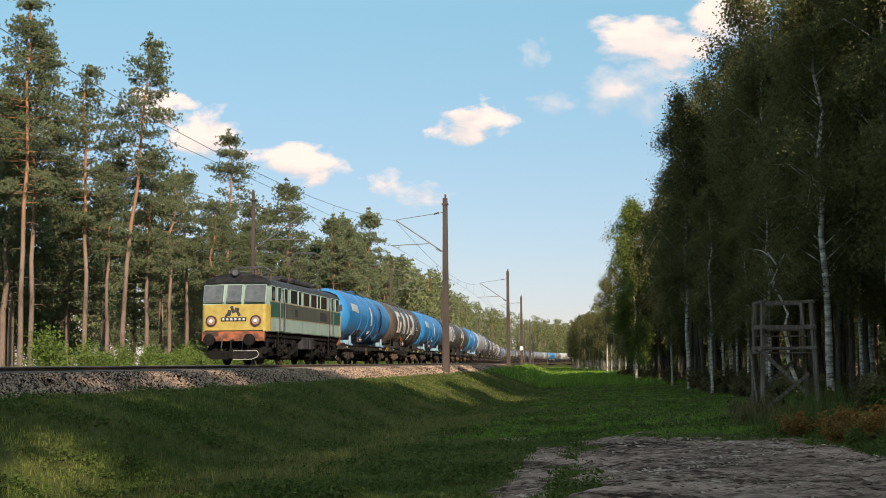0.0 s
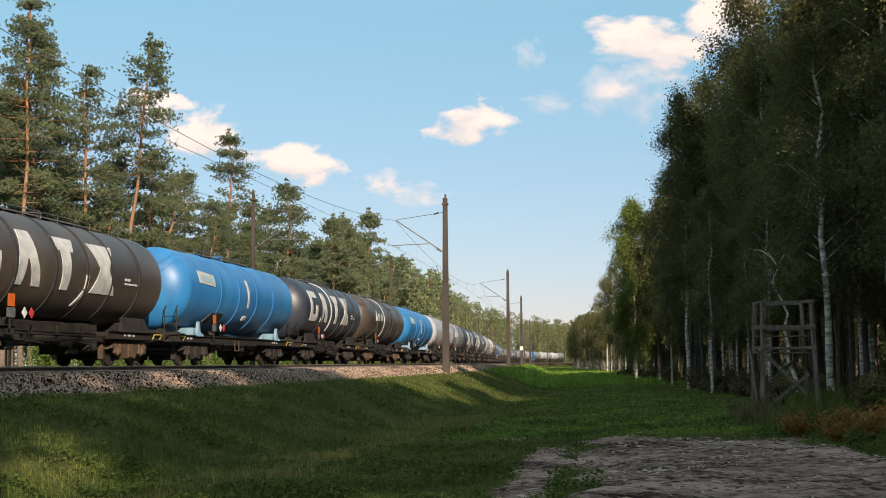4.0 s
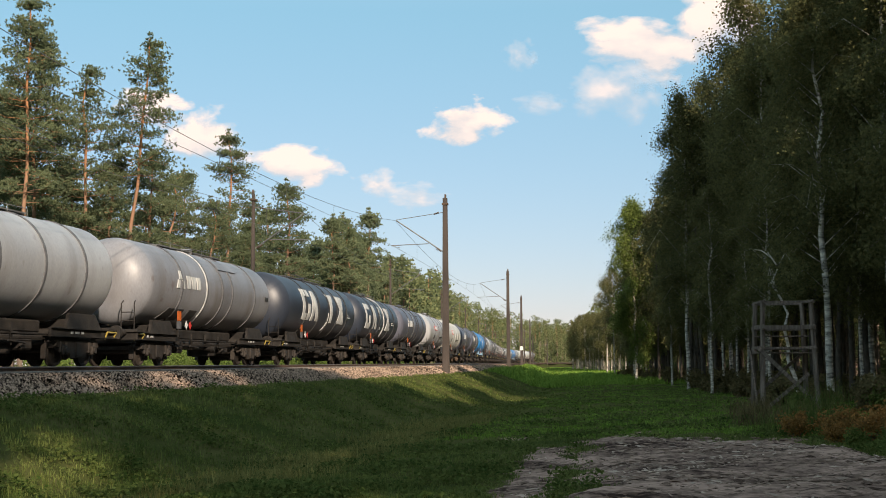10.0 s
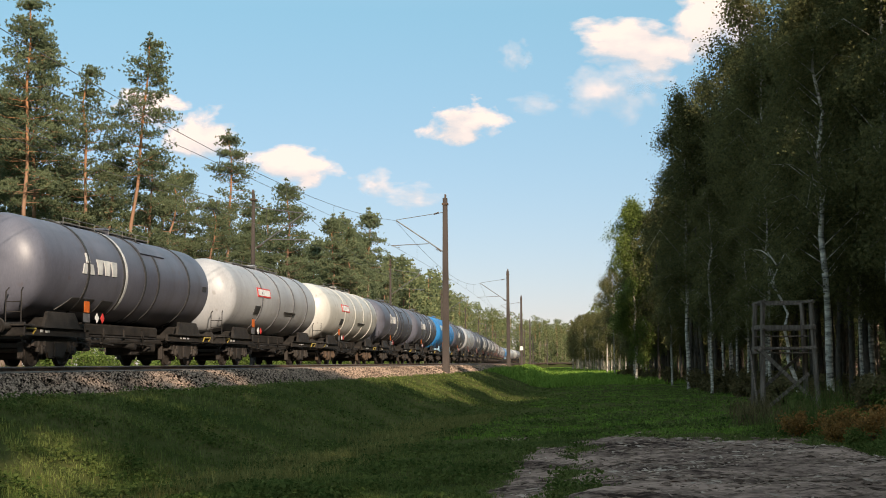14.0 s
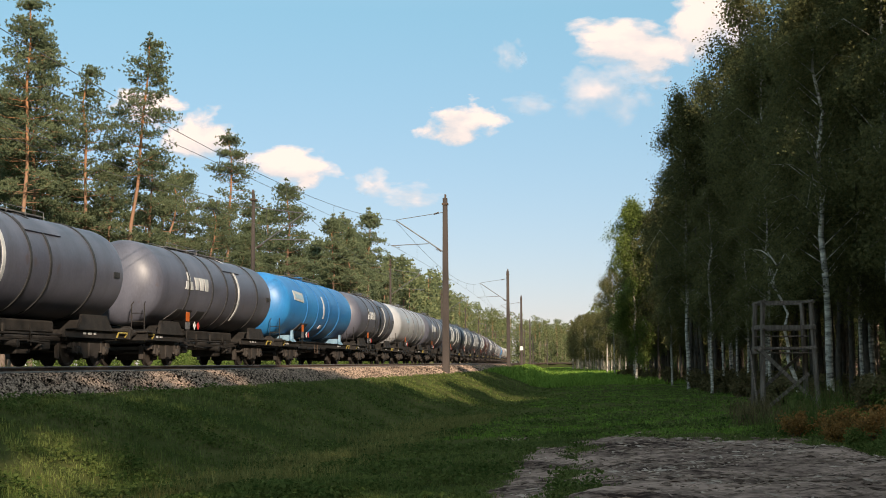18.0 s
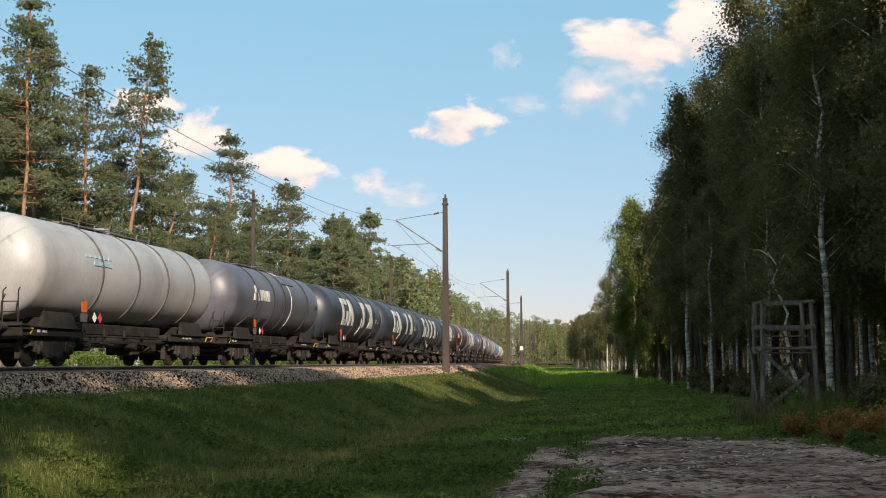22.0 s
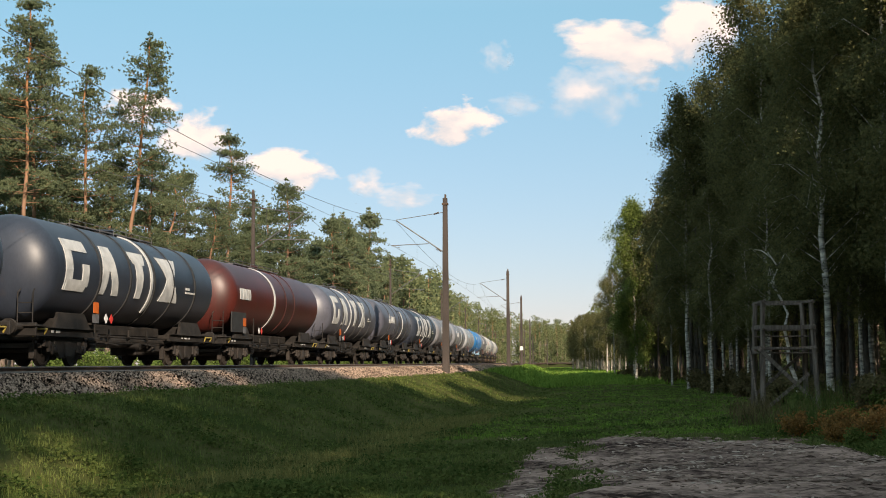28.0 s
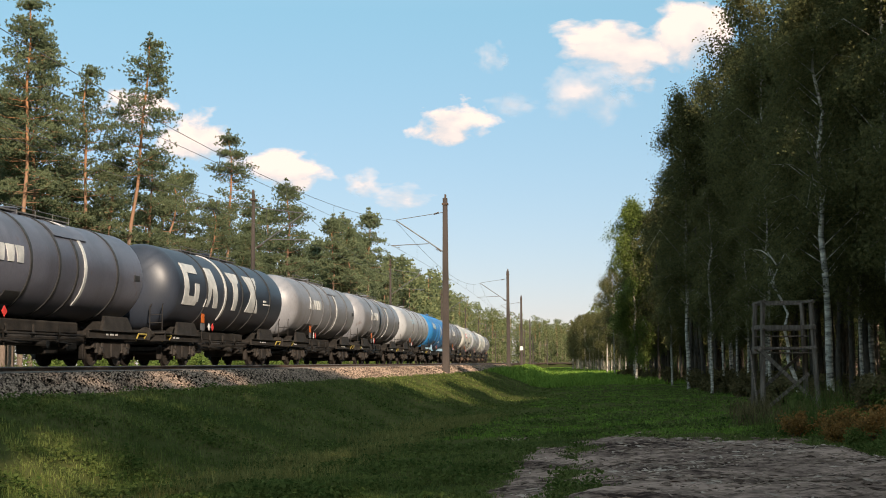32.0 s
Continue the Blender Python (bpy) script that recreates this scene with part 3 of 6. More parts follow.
    # underframe
    def frame_bm(bm):
        # a through beam under the blue tanks, short end frames under the self-carrying ones
        runs = ((0.0, 2 * half - 1.3),) if style == "blue" else ((-(half - 2.75), 4.2), (half - 2.75, 4.2))
        for mid, L in runs:
            for sx in (-1, 1):
                box(bm, (sx * 1.12, mid, 0.96), (0.09, L, 0.24), 0.01)
                box(bm, (sx * 1.16, mid, 1.08), (0.16, L, 0.03))
                box(bm, (sx * 1.16, mid, 0.85), (0.16, L, 0.03))
        if style != "blue":
            # recessed dark block added to read as the shaded belly
            box(bm, (0, 0, 1.12), (1.3, 2 * half - 9.0, 0.36), 0.05)
            for sx in (-1, 1):
                rod(bm, (sx * 0.98, -(half - 4.7), 0.90), (sx * 0.98, half - 4.7, 0.90), 0.032, n=6)
                rod(bm, (sx * 0.90, -(half - 4.7), 0.74), (sx * 0.90, half - 4.7, 0.78), 0.022, n=6)
                for k in (-1, 0, 1):
                    box(bm, (sx * 0.92, k * 1.5, 0.98), (0.05, 0.08, 0.34))
        for k in (-4, -3, -2, 2, 3, 4):
            box(bm, (0, k * (half - 0.9) / 4, 0.96), (2.2, 0.12, 0.2))
        for e in (-1, 1):
            box(bm, (0, e * (half - 0.68), 1.00), (2.64, 0.10, 0.36), 0.02)
        box(bm, (0, 0, 1.06), (0.35, 2 * half - 1.4, 0.26))

    part_of("underframe", shared("frame|%s%.1f" % ("through" if style == "blue" else "ends", length), frame_bm), underframe, w)
    for e in (-1, 1):
        for sx in (-1, 1):
            part_of("buffer", shared("buffer", buffer_mesh), underframe, w, at=pose(sx * 0.875, e * (half - 0.62), 1.06, 0, 0, 0 if e < 0 else 180))
        bogie(w, e * (half - 3.0), frame_mat=rust_iron if paint in (umber_paint, cream_paint) else None)

    # saddles that carry the tank
    def saddle(bm):
        pts = [(-1.15, 1.06), (1.15, 1.06), (0.80, 1.52), (-0.80, 1.52)] if style != "blue" else [(-0.40, 1.06), (0.40, 1.06), (0.14, 1.24), (0.06, 1.60), (-0.06, 1.60), (-0.14, 1.24)]
        for sx in (-1, 1):
            a = [bm.verts.new((sx * 1.26, y, z)) for y, z in pts[:2]] + [bm.verts.new((sx * 1.20, y, z)) for y, z in pts[2:]]
            b = [bm.verts.new((sx * 1.16, y, z)) for y, z in pts[:2]] + [bm.verts.new((sx * 1.10, y, z)) for y, z in pts[2:]]
            bm.faces.new(a), bm.faces.new(b)
            for k in range(len(pts)):
                bm.faces.new((a[k], a[(k + 1) % len(pts)], b[(k + 1) % len(pts)], b[k]))
        box(bm, (0, 0, 1.22), (2.2, 0.7, 0.30))
        bmesh.ops.recalc_face_normals(bm, faces=bm.faces)

    for e in (-1, 1):
        part_of("saddle", shared("saddle|%s" % style, saddle), pale_blue if style == "blue" else underframe, w, at=pose(0, e * (half - 3.0), 0))

    # brake gear between the bogies
    def gear(bm):
        rod(bm, (0.55, -1.2, 0.78), (0.55, 0.2, 0.78), 0.19, n=14)
        rod(bm, (-0.4, 0.8, 0.80), (0.5, 0.8, 0.80), 0.14, n=12)
        box(bm, (0.2, 1.6, 0.60), (0.9, 0.8, 0.50), 0.03)
        box(bm, (0, 0, 0.74), (1.5, 7.2, 0.26), 0.04)
        for q, L in ((-2.6, 0.5), (2.4, 0.6)):
            box(bm, (0.3, q, 0.60), (1.2, L, 0.30), 0.05)
        for q in (-3.6, -1.9, 1.2, 3.4):
            rod(bm, (1.05, q, 0.98), (0.95, q + 0.25, 0.58), 0.022, n=6)
            rod(bm, (1.0, q, 0.70), (1.0, q + 0.9, 0.64), 0.030, n=6)
        rod(bm, (0.9, -2.4, 0.72), (0.9, 2.6, 0.72), 0.025, n=6)
        rod(bm, (0.2, -3.2, 0.62), (0.2, 3.2, 0.62), 0.03, n=6)

    part_of("brake_gear", shared("gear", gear), underframe, w)
    part_of("outlet_pipe", shared("pipe", lambda bm: (rod(bm, (0, 0, 1.3), (0, 0, 0.75), 0.11, n=12), rod(bm, (-0.2, 0, 0.72), (1.05, 0, 0.62), 0.075, n=10), rod(bm, (1.0, 0, 0.62), (1.14, 0, 0.62), 0.11, n=12))), underframe, w, at=pose(0, 0.4, 0))
    if style == "blue":
        part_of("handrail", shared("rail|%.1f" % length, lambda bm: (rod(bm, (1.30, -1.2, 0.98), (1.30, -1.2, 0.55), 0.02, n=6), rod(bm, (1.30, -0.7, 0.98), (1.30, -0.7, 0.55), 0.02, n=6), rod(bm, (1.30, -1.2, 0.56), (1.30, -0.7, 0.56), 0.02, n=6))), rust_iron, w)
    # yellow shunter's handles at both ends
    for e in (-1, 1):
        part_of("shunter_handle", shared("shandle", lambda bm: (rod(bm, (0, -0.32, 0), (0, 0.32, 0), 0.026, n=6), rod(bm, (0, -0.32, 0), (-0.08, -0.32, -0.22), 0.026, n=6), rod(bm, (0, 0.32, 0), (-0.08, 0.32, -0.14), 0.026, n=6))), yellow_paint, w, "yellow painted handle", pose(1.24, e * (half - 1.1), 1.02))
    # warning plates
    if style != "blue" or variant:
        part_of("warning_plate", shared("wplate", lambda bm: box(bm, (0, 0, 0), (0.012, 0.36, 0.33), 0.004)), orange_paint, w, "orange hazard plate", pose(1.34, -half + (4.3 if style != "red" else 3.0), 1.72))
    part_of("data_plate", shared("dplate", lambda bm: box(bm, (0, 0, 0), (0.012, 0.44, 0.26), 0.004)), hoop_grey, w, "small lettered data plate", pose(1.335, -half + (4.3 if style != "red" else 3.0), 1.40))
    part_of("hazard_diamond", shared("diam", lambda bm: box(bm, (0, 0, 0), (0.012, 0.22, 0.22), 0.004, rx=45)), white_paint, w, "white hazard diamond", pose(1.34, -half + 5.0, 1.42))
    part_of("red_diamond", shared("diam2", lambda bm: box(bm, (0, 0, 0), (0.012, 0.22, 0.22), 0.004, rx=45)), signal_red, w, "red hazard diamond", pose(1.34, -half + 5.38, 1.42))
    part_of("plate_bracket", shared("pbr", lambda bm: (box(bm, (0, -0.1, 1.46), (0.03, 0.06, 0.94)), box(bm, (-0.1, -0.1, 1.25), (0.2, 0.06, 0.06)))), underframe, w, at=pose(1.31, -half + 4.4, 0))

    for k, (q, n) in enumerate(((1.9, 2), (length - 3.6, 3))):
        for j in range(n):
            part_of("stencil_bar", shared("stencil%d" % (j % 2), lambda bm: box(bm, (0, 0, 0), (0.006, 0.16 + 0.1 * (j % 2), 0.07))), mark_paint, w, at=pose(1.169, -half + q + 0.34 * j, 0.965))

    def mark(name, corners, mat, lab, lift=0.024):
        part(name, tank_patch(corners, cz, R, lift), mat, body, lab)

    y0 = -half
    if style == "mark":
        starts, slash, stripe = MARKS[variant]
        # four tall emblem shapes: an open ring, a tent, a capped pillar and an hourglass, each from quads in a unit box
        forms = (
            ("ring_mark", 1.55, (((0.04, 1), (0.32, 1), (0.32, 0), (0.04, 0)), ((0.10, 1), (0.94, 1), (0.98, 0.78), (0.10, 0.78)), ((0.10, 0.22), (0.98, 0.22), (0.86, 0), (0.10, 0)), ((0.72, 0.54), (0.98, 0.54), (0.98, 0.10), (0.72, 0.10)))),
            ("tent_mark", 1.45, (((0.22, 1), (0.68, 1), (0.80, 0.48), (0.12, 0.48)), ((0.12, 0.48), (0.42, 0.48), (0.30, 0), (0, 0)), ((0.50, 0.48), (0.80, 0.48), (1, 0), (0.70, 0)))),
            ("pillar_mark", 1.30, (((0, 1), (1, 1), (0.86, 0.74), (0.20, 0.74)), ((0.28, 0.74), (0.72, 0.74), (0.66, 0), (0.34, 0)))),
            ("hourglass_mark", 1.65, (((0, 1), (1, 1), (0.68, 0.5), (0.32, 0.5)), ((0.32, 0.5), (0.68, 0.5), (1, 0), (0, 0)))))
        for (name, wide, quads), a0 in zip(forms, starts):
            bm = bmesh.new()
            for n, quad in enumerate(quads):
                q = tank_patch([(y0 + a0 + a * wide, 2.14 + 1.44 * z) for a, z in quad], cz, R, 0.022 + 0.002 * n)
                me = bpy.data.meshes.new("piece")
                q.to_mesh(me), q.free()
                bm.from_mesh(me)
                bpy.data.meshes.remove(me)
            part(name, bm, mark_paint, body, "big white painted emblem shape")
        if slash:
            mark("slanted_stroke", [(y0 + slash + 0.30, 2.62), (y0 + slash + 0.46, 2.66), (y0 + slash + 0.48, 2.22), (y0 + slash + 0.30, 2.22)], mark_paint, "white slanted paint stroke")
            mark("stroke_tail", [(y0 + slash + 0.28, 2.18), (y0 + slash + 0.46, 2.18), (y0 + slash + 0.12, 1.74), (y0 + slash, 1.74)], mark_paint, "white slanted paint stroke")
        if stripe:
            part("hoop_stripe", ring_band(R, cz, 0.15, 0.036, -42, 78), mark_paint, body, "worn white stripe on a hoop", pose(0, y0 + stripe, 0))
        end = starts[3] + 2.3
        mark("data_bars", [(y0 + end, 2.56), (y0 + end + 0.9, 2.56), (y0 + end + 0.9, 2.50), (y0 + end, 2.50)], mark_paint, "row of small white writing")
        mark("data_bars", [(y0 + end, 2.70), (y0 + end + 0.35, 2.70), (y0 + end + 0.35, 2.62), (y0 + end, 2.62)], mark_paint, "short row of small white writing")
    elif style == "logo":
        for k in range(3):
            c, q = (0.0, -0.19, 0.19)[k], (0.20, -0.12, -0.12)[k]
            mark("badge", [(y0 + 4.14 + c - 0.10, 2.92 + q + 0.16), (y0 + 4.14 + c + 0.10, 2.92 + q + 0.16), (y0 + 4.14 + c * 1.35 + 0.13, 2.92 + q - 0.13), (y0 + 4.14 + c * 1.35 - 0.13, 2.92 + q - 0.13)], mark_paint, "white leaf-shaped emblem piece")
        for k in range(3):
            mark("block_mark", [(y0 + 4.72 + 0.50 * k, 3.14), (y0 + 5.14 + 0.50 * k, 3.14), (y0 + 5.08 + 0.50 * k, 2.70), (y0 + 4.80 + 0.50 * k, 2.70)], mark_paint, "white painted block")
        part("hoop_stripe", ring_band(R, cz, 0.14, 0.026, -45, 85), mark_paint, body, "worn white stripe on a hoop", pose(0, y0 + (6.85, 9.75, 9.75)[variant % 3], 0))
        part("cladding_flap", tank_patch([(y0 + length * 0.53, 3.98), (y0 + length * 0.66, 3.98), (y0 + length * 0.66, 3.62), (y0 + length * 0.53, 3.62)], cz, R, 0.05), paint, body)
        mark("notice_panel", [(y0 + 3.6, 1.98), (y0 + 5.1, 1.98), (y0 + 5.0, 1.62), (y0 + 3.2, 1.62)], plate_black, "black grubby panel")
        mark("small_panel", [(y0 + 5.6, 1.98), (y0 + 6.4, 1.98), (y0 + 6.4, 1.66), (y0 + 5.6, 1.66)], plate_black, "black notice panel")
        mark("end_plate", [(y0 + length - 2.3, 2.85), (y0 + length - 1.9, 2.85), (y0 + length - 1.9, 2.68), (y0 + length - 2.3, 2.68)], plate_black, "small framed plate")
    elif style == "blue":
        mark("logo_panel", [(y0 + 2.3, 3.42), (y0 + 4.0, 3.36), (y0 + 4.0, 2.92), (y0 + 2.3, 2.98)], cream_paint, "cream logo panel")
        mark("logo_bar", [(y0 + 2.5, 3.28), (y0 + 3.85, 3.24), (y0 + 3.85, 3.02), (y0 + 2.5, 3.06)], label_blue, "coloured bar in the logo panel", 0.029)
        mark("level_strip", [(y0 + 7.95, 3.40), (y0 + 8.15, 3.40), (y0 + 8.30, 2.30), (y0 + 8.10, 2.30)], mark_paint, "white painted level strip")
        mark("notice_panel", [(y0 + 4.2, 1.98), (y0 + 5.6, 1.98), (y0 + 5.5, 1.62), (y0 + 3.9, 1.62)], plate_black, "black notice panel")
        mark("small_label", [(y0 + 8.1, 1.98), (y0 + 8.5, 1.98), (y0 + 8.5, 1.82), (y0 + 8.1, 1.82)], white_paint, "small white label")
    elif style == "pale":
        if variant % 2:
            mark("label_frame", [(y0 + 4.5, 3.22), (y0 + 6.4, 3.22), (y0 + 6.4, 2.84), (y0 + 4.5, 2.84)], signal_red, "red framed label")
            part("label_field", tank_patch([(y0 + 4.6, 3.16), (y0 + 6.3, 3.16), (y0 + 6.3, 2.90), (y0 + 4.6, 2.90)], cz, R, 0.029), white_paint, body, "white label field")
            mark("notice_panel", [(y0 + 4.3, 2.45), (y0 + 5.0, 2.45), (y0 + 5.0, 2.12), (y0 + 4.3, 2.12)], plate_black, "black notice panel")
            part("drain_bracket", tank_patch([(y0 + length * 0.55, 2.36), (y0 + length * 0.66, 2.36), (y0 + length * 0.66, 2.28), (y0 + length * 0.55, 2.28)], cz, R, 0.06), underframe, body, "dark steel bracket")
        else:
            for k in range(6):
                mark("faded_bar", [(y0 + 4.2 + 0.31 * k, 3.25), (y0 + 4.40 + 0.31 * k, 3.25), (y0 + 4.40 + 0.31 * k, 3.17), (y0 + 4.2 + 0.31 * k, 3.17)], label_blue, "faded light blue writing")
            mark("faded_panel", [(y0 + 4.7, 3.08), (y0 + 5.9, 3.08), (y0 + 5.85, 2.95), (y0 + 4.65, 2.95)], label_blue, "faded light blue writing")
    else:
        part("hoop_stripe", ring_band(R, cz, 0.20, 0.026, -52, 88), mark_paint, body, "broad white stripe round the tank", pose(0, y0 + 6.95, 0))
        for k in range(4):
            mark("block_mark", [(y0 + 1.95 + 0.37 * k, 3.05), (y0 + 2.26 + 0.37 * k, 3.05), (y0 + 2.26 + 0.37 * k, 2.62), (y0 + 1.95 + 0.37 * k, 2.62)], mark_paint, "white painted block")
        bm = bmesh.new()
        box(bm, (1.30, y0 + 2.3, 1.70), (0.05, 1.9, 0.80), 0.01)
        part("notice_board", bm, plate_black, w, "black notice board with small markings")
    return w


CAST = (
    ("blue", blue_paint, 0), ("mark", umber_paint, 0), ("blue", blue_paint, 1), ("mark", black_paint, 5), ("logo", umber_paint, 0), ("blue", blue_paint, 0),
    ("pale", pale_paint, 0), ("logo", grey_paint, 0), ("mark", black_paint, 2), ("mark", black_paint, 1), ("logo", slate_paint, 0), ("pale", pale_paint, 1),
    ("pale", cream_paint, 1), ("logo", slate_paint, 0), ("logo", slate_paint, 1), ("blue", blue_paint, 1), ("logo", slate_paint, 1), ("pale", pale_paint, 0),
    ("logo", slate_paint, 1), ("mark", black_paint, 2), ("mark", black_paint, 3), ("mark", black_paint, 4), ("mark", black_paint, 1), ("red", red_paint, 0),
    ("mark", slate_paint, 5), ("logo", slate_paint, 1), ("mark", black_paint, 5), ("logo", grey_paint, 1), ("logo", grey_paint, 2), ("pale", pale_paint, 2),
    ("blue", blue_paint, 0), ("logo", grey_paint, 1), ("pale", cream_paint, 1), ("pale", pale_paint, 0), ("pale", cream_paint, 0), ("logo", grey_paint, 0))
SAY = {"blue_paint": "bright blue", "umber_paint": "grimy brown-black", "black_paint": "black", "slate_paint": "slate grey", "grey_paint": "dusty grey", "pale_paint": "light grey", "cream_paint": "cream white", "red_paint": "dark oxide red"}
HOW = {"blue": "four-axle tank wagon with a cream logo panel", "mark": "four-axle tank wagon with big white block markings", "logo": "four-axle tank wagon with a small white emblem", "pale": "four-axle tank wagon with a plain streaked tank", "red": "four-axle tank wagon with a broad white band"}


def build_wagons():
    for k, (style, paint, variant) in enumerate(CAST):
        a, b = ENDS[k], ENDS[k + 1]
        w = tank_wagon(style, round(b - a, 1), paint, SAY[paint.name] + " " + HOW[style], variant)
        RIDERS.append((w, (a + b) / 2, (b - a) / 2 - 3.0))


build_wagons()


def locomotive():
    """A four-axle electric engine, 15.2 m over the body ends; its front at -y."""
    loco = tagged(new("electric_locomotive"), "green and cream electric locomotive with a yellow front", "locomotive")
    F, B = -7.2, 7.2

    def section(y, top=1.0, inset=0.0):
        pts = [(-1.47, 1.42), (1.47, 1.42), (1.49, 2.55), (1.45, 3.42), (1.30, 3.62), (0.85, 3.80), (0.3, 3.88), (-0.3, 3.88), (-0.85, 3.80), (-1.30, 3.62), (-1.45, 3.42), (-1.49, 2.55)]
        return pts

    def hull(bm):
        n = 12
        rows = []
        for y, e in ((F, 1), (F + 0.32, 0.5), (F + 0.7, 0), (0.0, 0), (B - 0.7, 0), (B - 0.32, 0.5), (B, 1)):
            ring = []
            for x, z in section(y):
                yy = y
                out = 1 if y < 0 else -1
                if e:
                    # the upper front leans back, the corners are rounded
                    lean = 0.30 * max(0.0, (z - 2.5) / 1.2) * out
                    yy = y + (lean if e == 1 else lean * 0.6) + (0.10 * out if abs(x) > 1.2 and e == 1 else 0)
                ring.append(bm.verts.new((x * (0.955 if e == 1 else 1.0), yy, z)))
            rows.append(ring)
        for p, q in zip(rows, rows[1:]):
            for k in range(n):
                bm.faces.new((p[k], p[(k + 1) % n], q[(k + 1) % n], q[k]))
        bm.faces.new(rows[0]), bm.faces.new(rows[-1][::-1])
        bmesh.ops.recalc_face_normals(bm, faces=bm.faces)

    bm = bmesh.new()
    hull(bm)
    body = part("body", bm, mint_paint, loco)

    def roof(bm):
        out = [(-1.47, 3.40), (-1.32, 3.64), (-0.86, 3.82), (-0.3, 3.90), (0.3, 3.90), (0.86, 3.82), (1.32, 3.64), (1.47, 3.40), (1.40, 3.38), (-1.40, 3.38)]
        prism(bm, out, [pose(0, F + 0.66, 0), pose(0, 0, 0), pose(0, B - 0.66, 0)])

    bm = bmesh.new()
    roof(bm)
    part("roof", bm, roof_paint, loco, "dull dark grey roof")
    # the roof ends round down to the tops of the windscreens
    for e in (-1, 1):
        bm = bmesh.new()
        rows = []
        for back, rise, wide in ((0.66, 1.0, 1.0), (0.45, 1.0, 0.995), (0.33, 0.96, 0.985), (0.285, 0.72, 0.975), (0.235, 0.40, 0.97), (0.205, 0.14, 0.965)):
            y = e * (7.2 - back)
            rows.append([bm.verts.new((x * wide, y, 3.44 + (z - 3.40) * rise)) for x, z in ((1.485, 3.38), (1.335, 3.655), (0.87, 3.835), (0.3, 3.915), (-0.3, 3.915), (-0.87, 3.835), (-1.335, 3.655), (-1.485, 3.38))])
        for p, q in zip(rows, rows[1:]):
            for k in range(7):
                bm.faces.new((p[k], p[k + 1], q[k + 1], q[k]))
        bmesh.ops.solidify(bm, geom=bm.faces[:], thickness=0.03)
        bmesh.ops.recalc_face_normals(bm, faces=bm.faces)
        part("roof_end", smooth(bm), roof_paint, loco, "dull dark rounded roof end")
    # side bands, both sides
    for sx in (-1, 1):
        for name, z0, z1, mat, lab, ya, yb in (("dark_band", 2.05, 2.72, green_paint, "dark green band", -6.85, -4.68), ("dark_band", 2.05, 2.72, olive_paint, "faded olive band", -4.67, 4.90), ("dark_band", 2.05, 2.72, green_paint, "dark green band", 4.91, 6.85), ("lower_band", 1.44, 2.02, mint_paint, "pale mint lower band", -6.85, 6.85)):
            bm = bmesh.new()
            box(bm, (sx * 1.488, (ya + yb) / 2, (z0 + z1) / 2), (0.02, yb - ya, z1 - z0 - 0.02), 0.004)
            part(name, bm, mat, body, lab)
        for z, name in ((2.04, "trim_line"), (2.73, "trim_line")):
            bm = bmesh.new()
            box(bm, (sx * 1.492, 0, z), (0.02, 13.7, 0.035))
            part(name, bm, tan_trim, body)
        # windows from the front cab to the rear one
        for y, wd, mat in ((-6.35, 0.55, dark_glass), (-5.35, 0.42, dark_glass), (-4.25, 0.48, dark_glass), (-2.85, 1.15, dark_glass), (-1.75, 0.42, dark_glass), (-0.55, 1.10, curtain), (0.95, 1.10, curtain), (1.95, 0.42, dark_glass), (3.05, 1.20, curtain), (4.95, 0.42, dark_glass), (6.10, 0.60, dark_glass)):
            bm = bmesh.new()
            box(bm, (sx * 1.467, y, 3.08), (0.05, wd + 0.07, 0.68), 0.015)
            fr = part("side_window", bm, mint_paint, loco)
            bm = bmesh.new()
            box(bm, (sx * 1.478, y, 3.08), (0.045, wd, 0.61), 0.01)
            part("pane", bm, mat, fr, "dark glass" if mat is dark_glass else "glass with brown curtains")
        for y in (-5.0, 4.6):
            bm = bmesh.new()
            for q in (-0.33, 0.33):
                box(bm, (sx * 1.502, y + q, 2.38), (0.012, 0.035, 1.86))
            for z in (1.46, 3.30):
                box(bm, (sx * 1.502, y, z), (0.012, 0.70, 0.035))
            d = part("cab_door", bm, green_paint, loco, "door in the body colours with dark seams")
            bm = bmesh.new()
            for q in (-0.40, 0.40):
                rod(bm, (sx * 1.55, y + q, 1.5), (sx * 1.55, y + q, 2.9), 0.018, n=6)
            part("grab_rail", bm, hoop_grey, d)
            bm = bmesh.new()
            for k in range(4):
                box(bm, (sx * 1.42, y, 1.25 - 0.26 * k), (0.22, 0.5, 0.03))
            for q in (-0.25, 0.25):
                box(bm, (sx * 1.42, y + q, 0.9), (0.05, 0.03, 1.0))
            part("step_ladder", bm, soot_iron, loco)
        bm = bmesh.new()
        box(bm, (sx * 1.497, -2.4, 2.36), (0.01, 0.55, 0.34))
        part("number_plate", bm, plate_black, body, "dark plate")
        bm = bmesh.new()
        box(bm, (sx * 1.497, 2.9, 2.36), (0.01, 1.4, 0.42))
        part("grille", bm, plate_black, body, "dark grille")
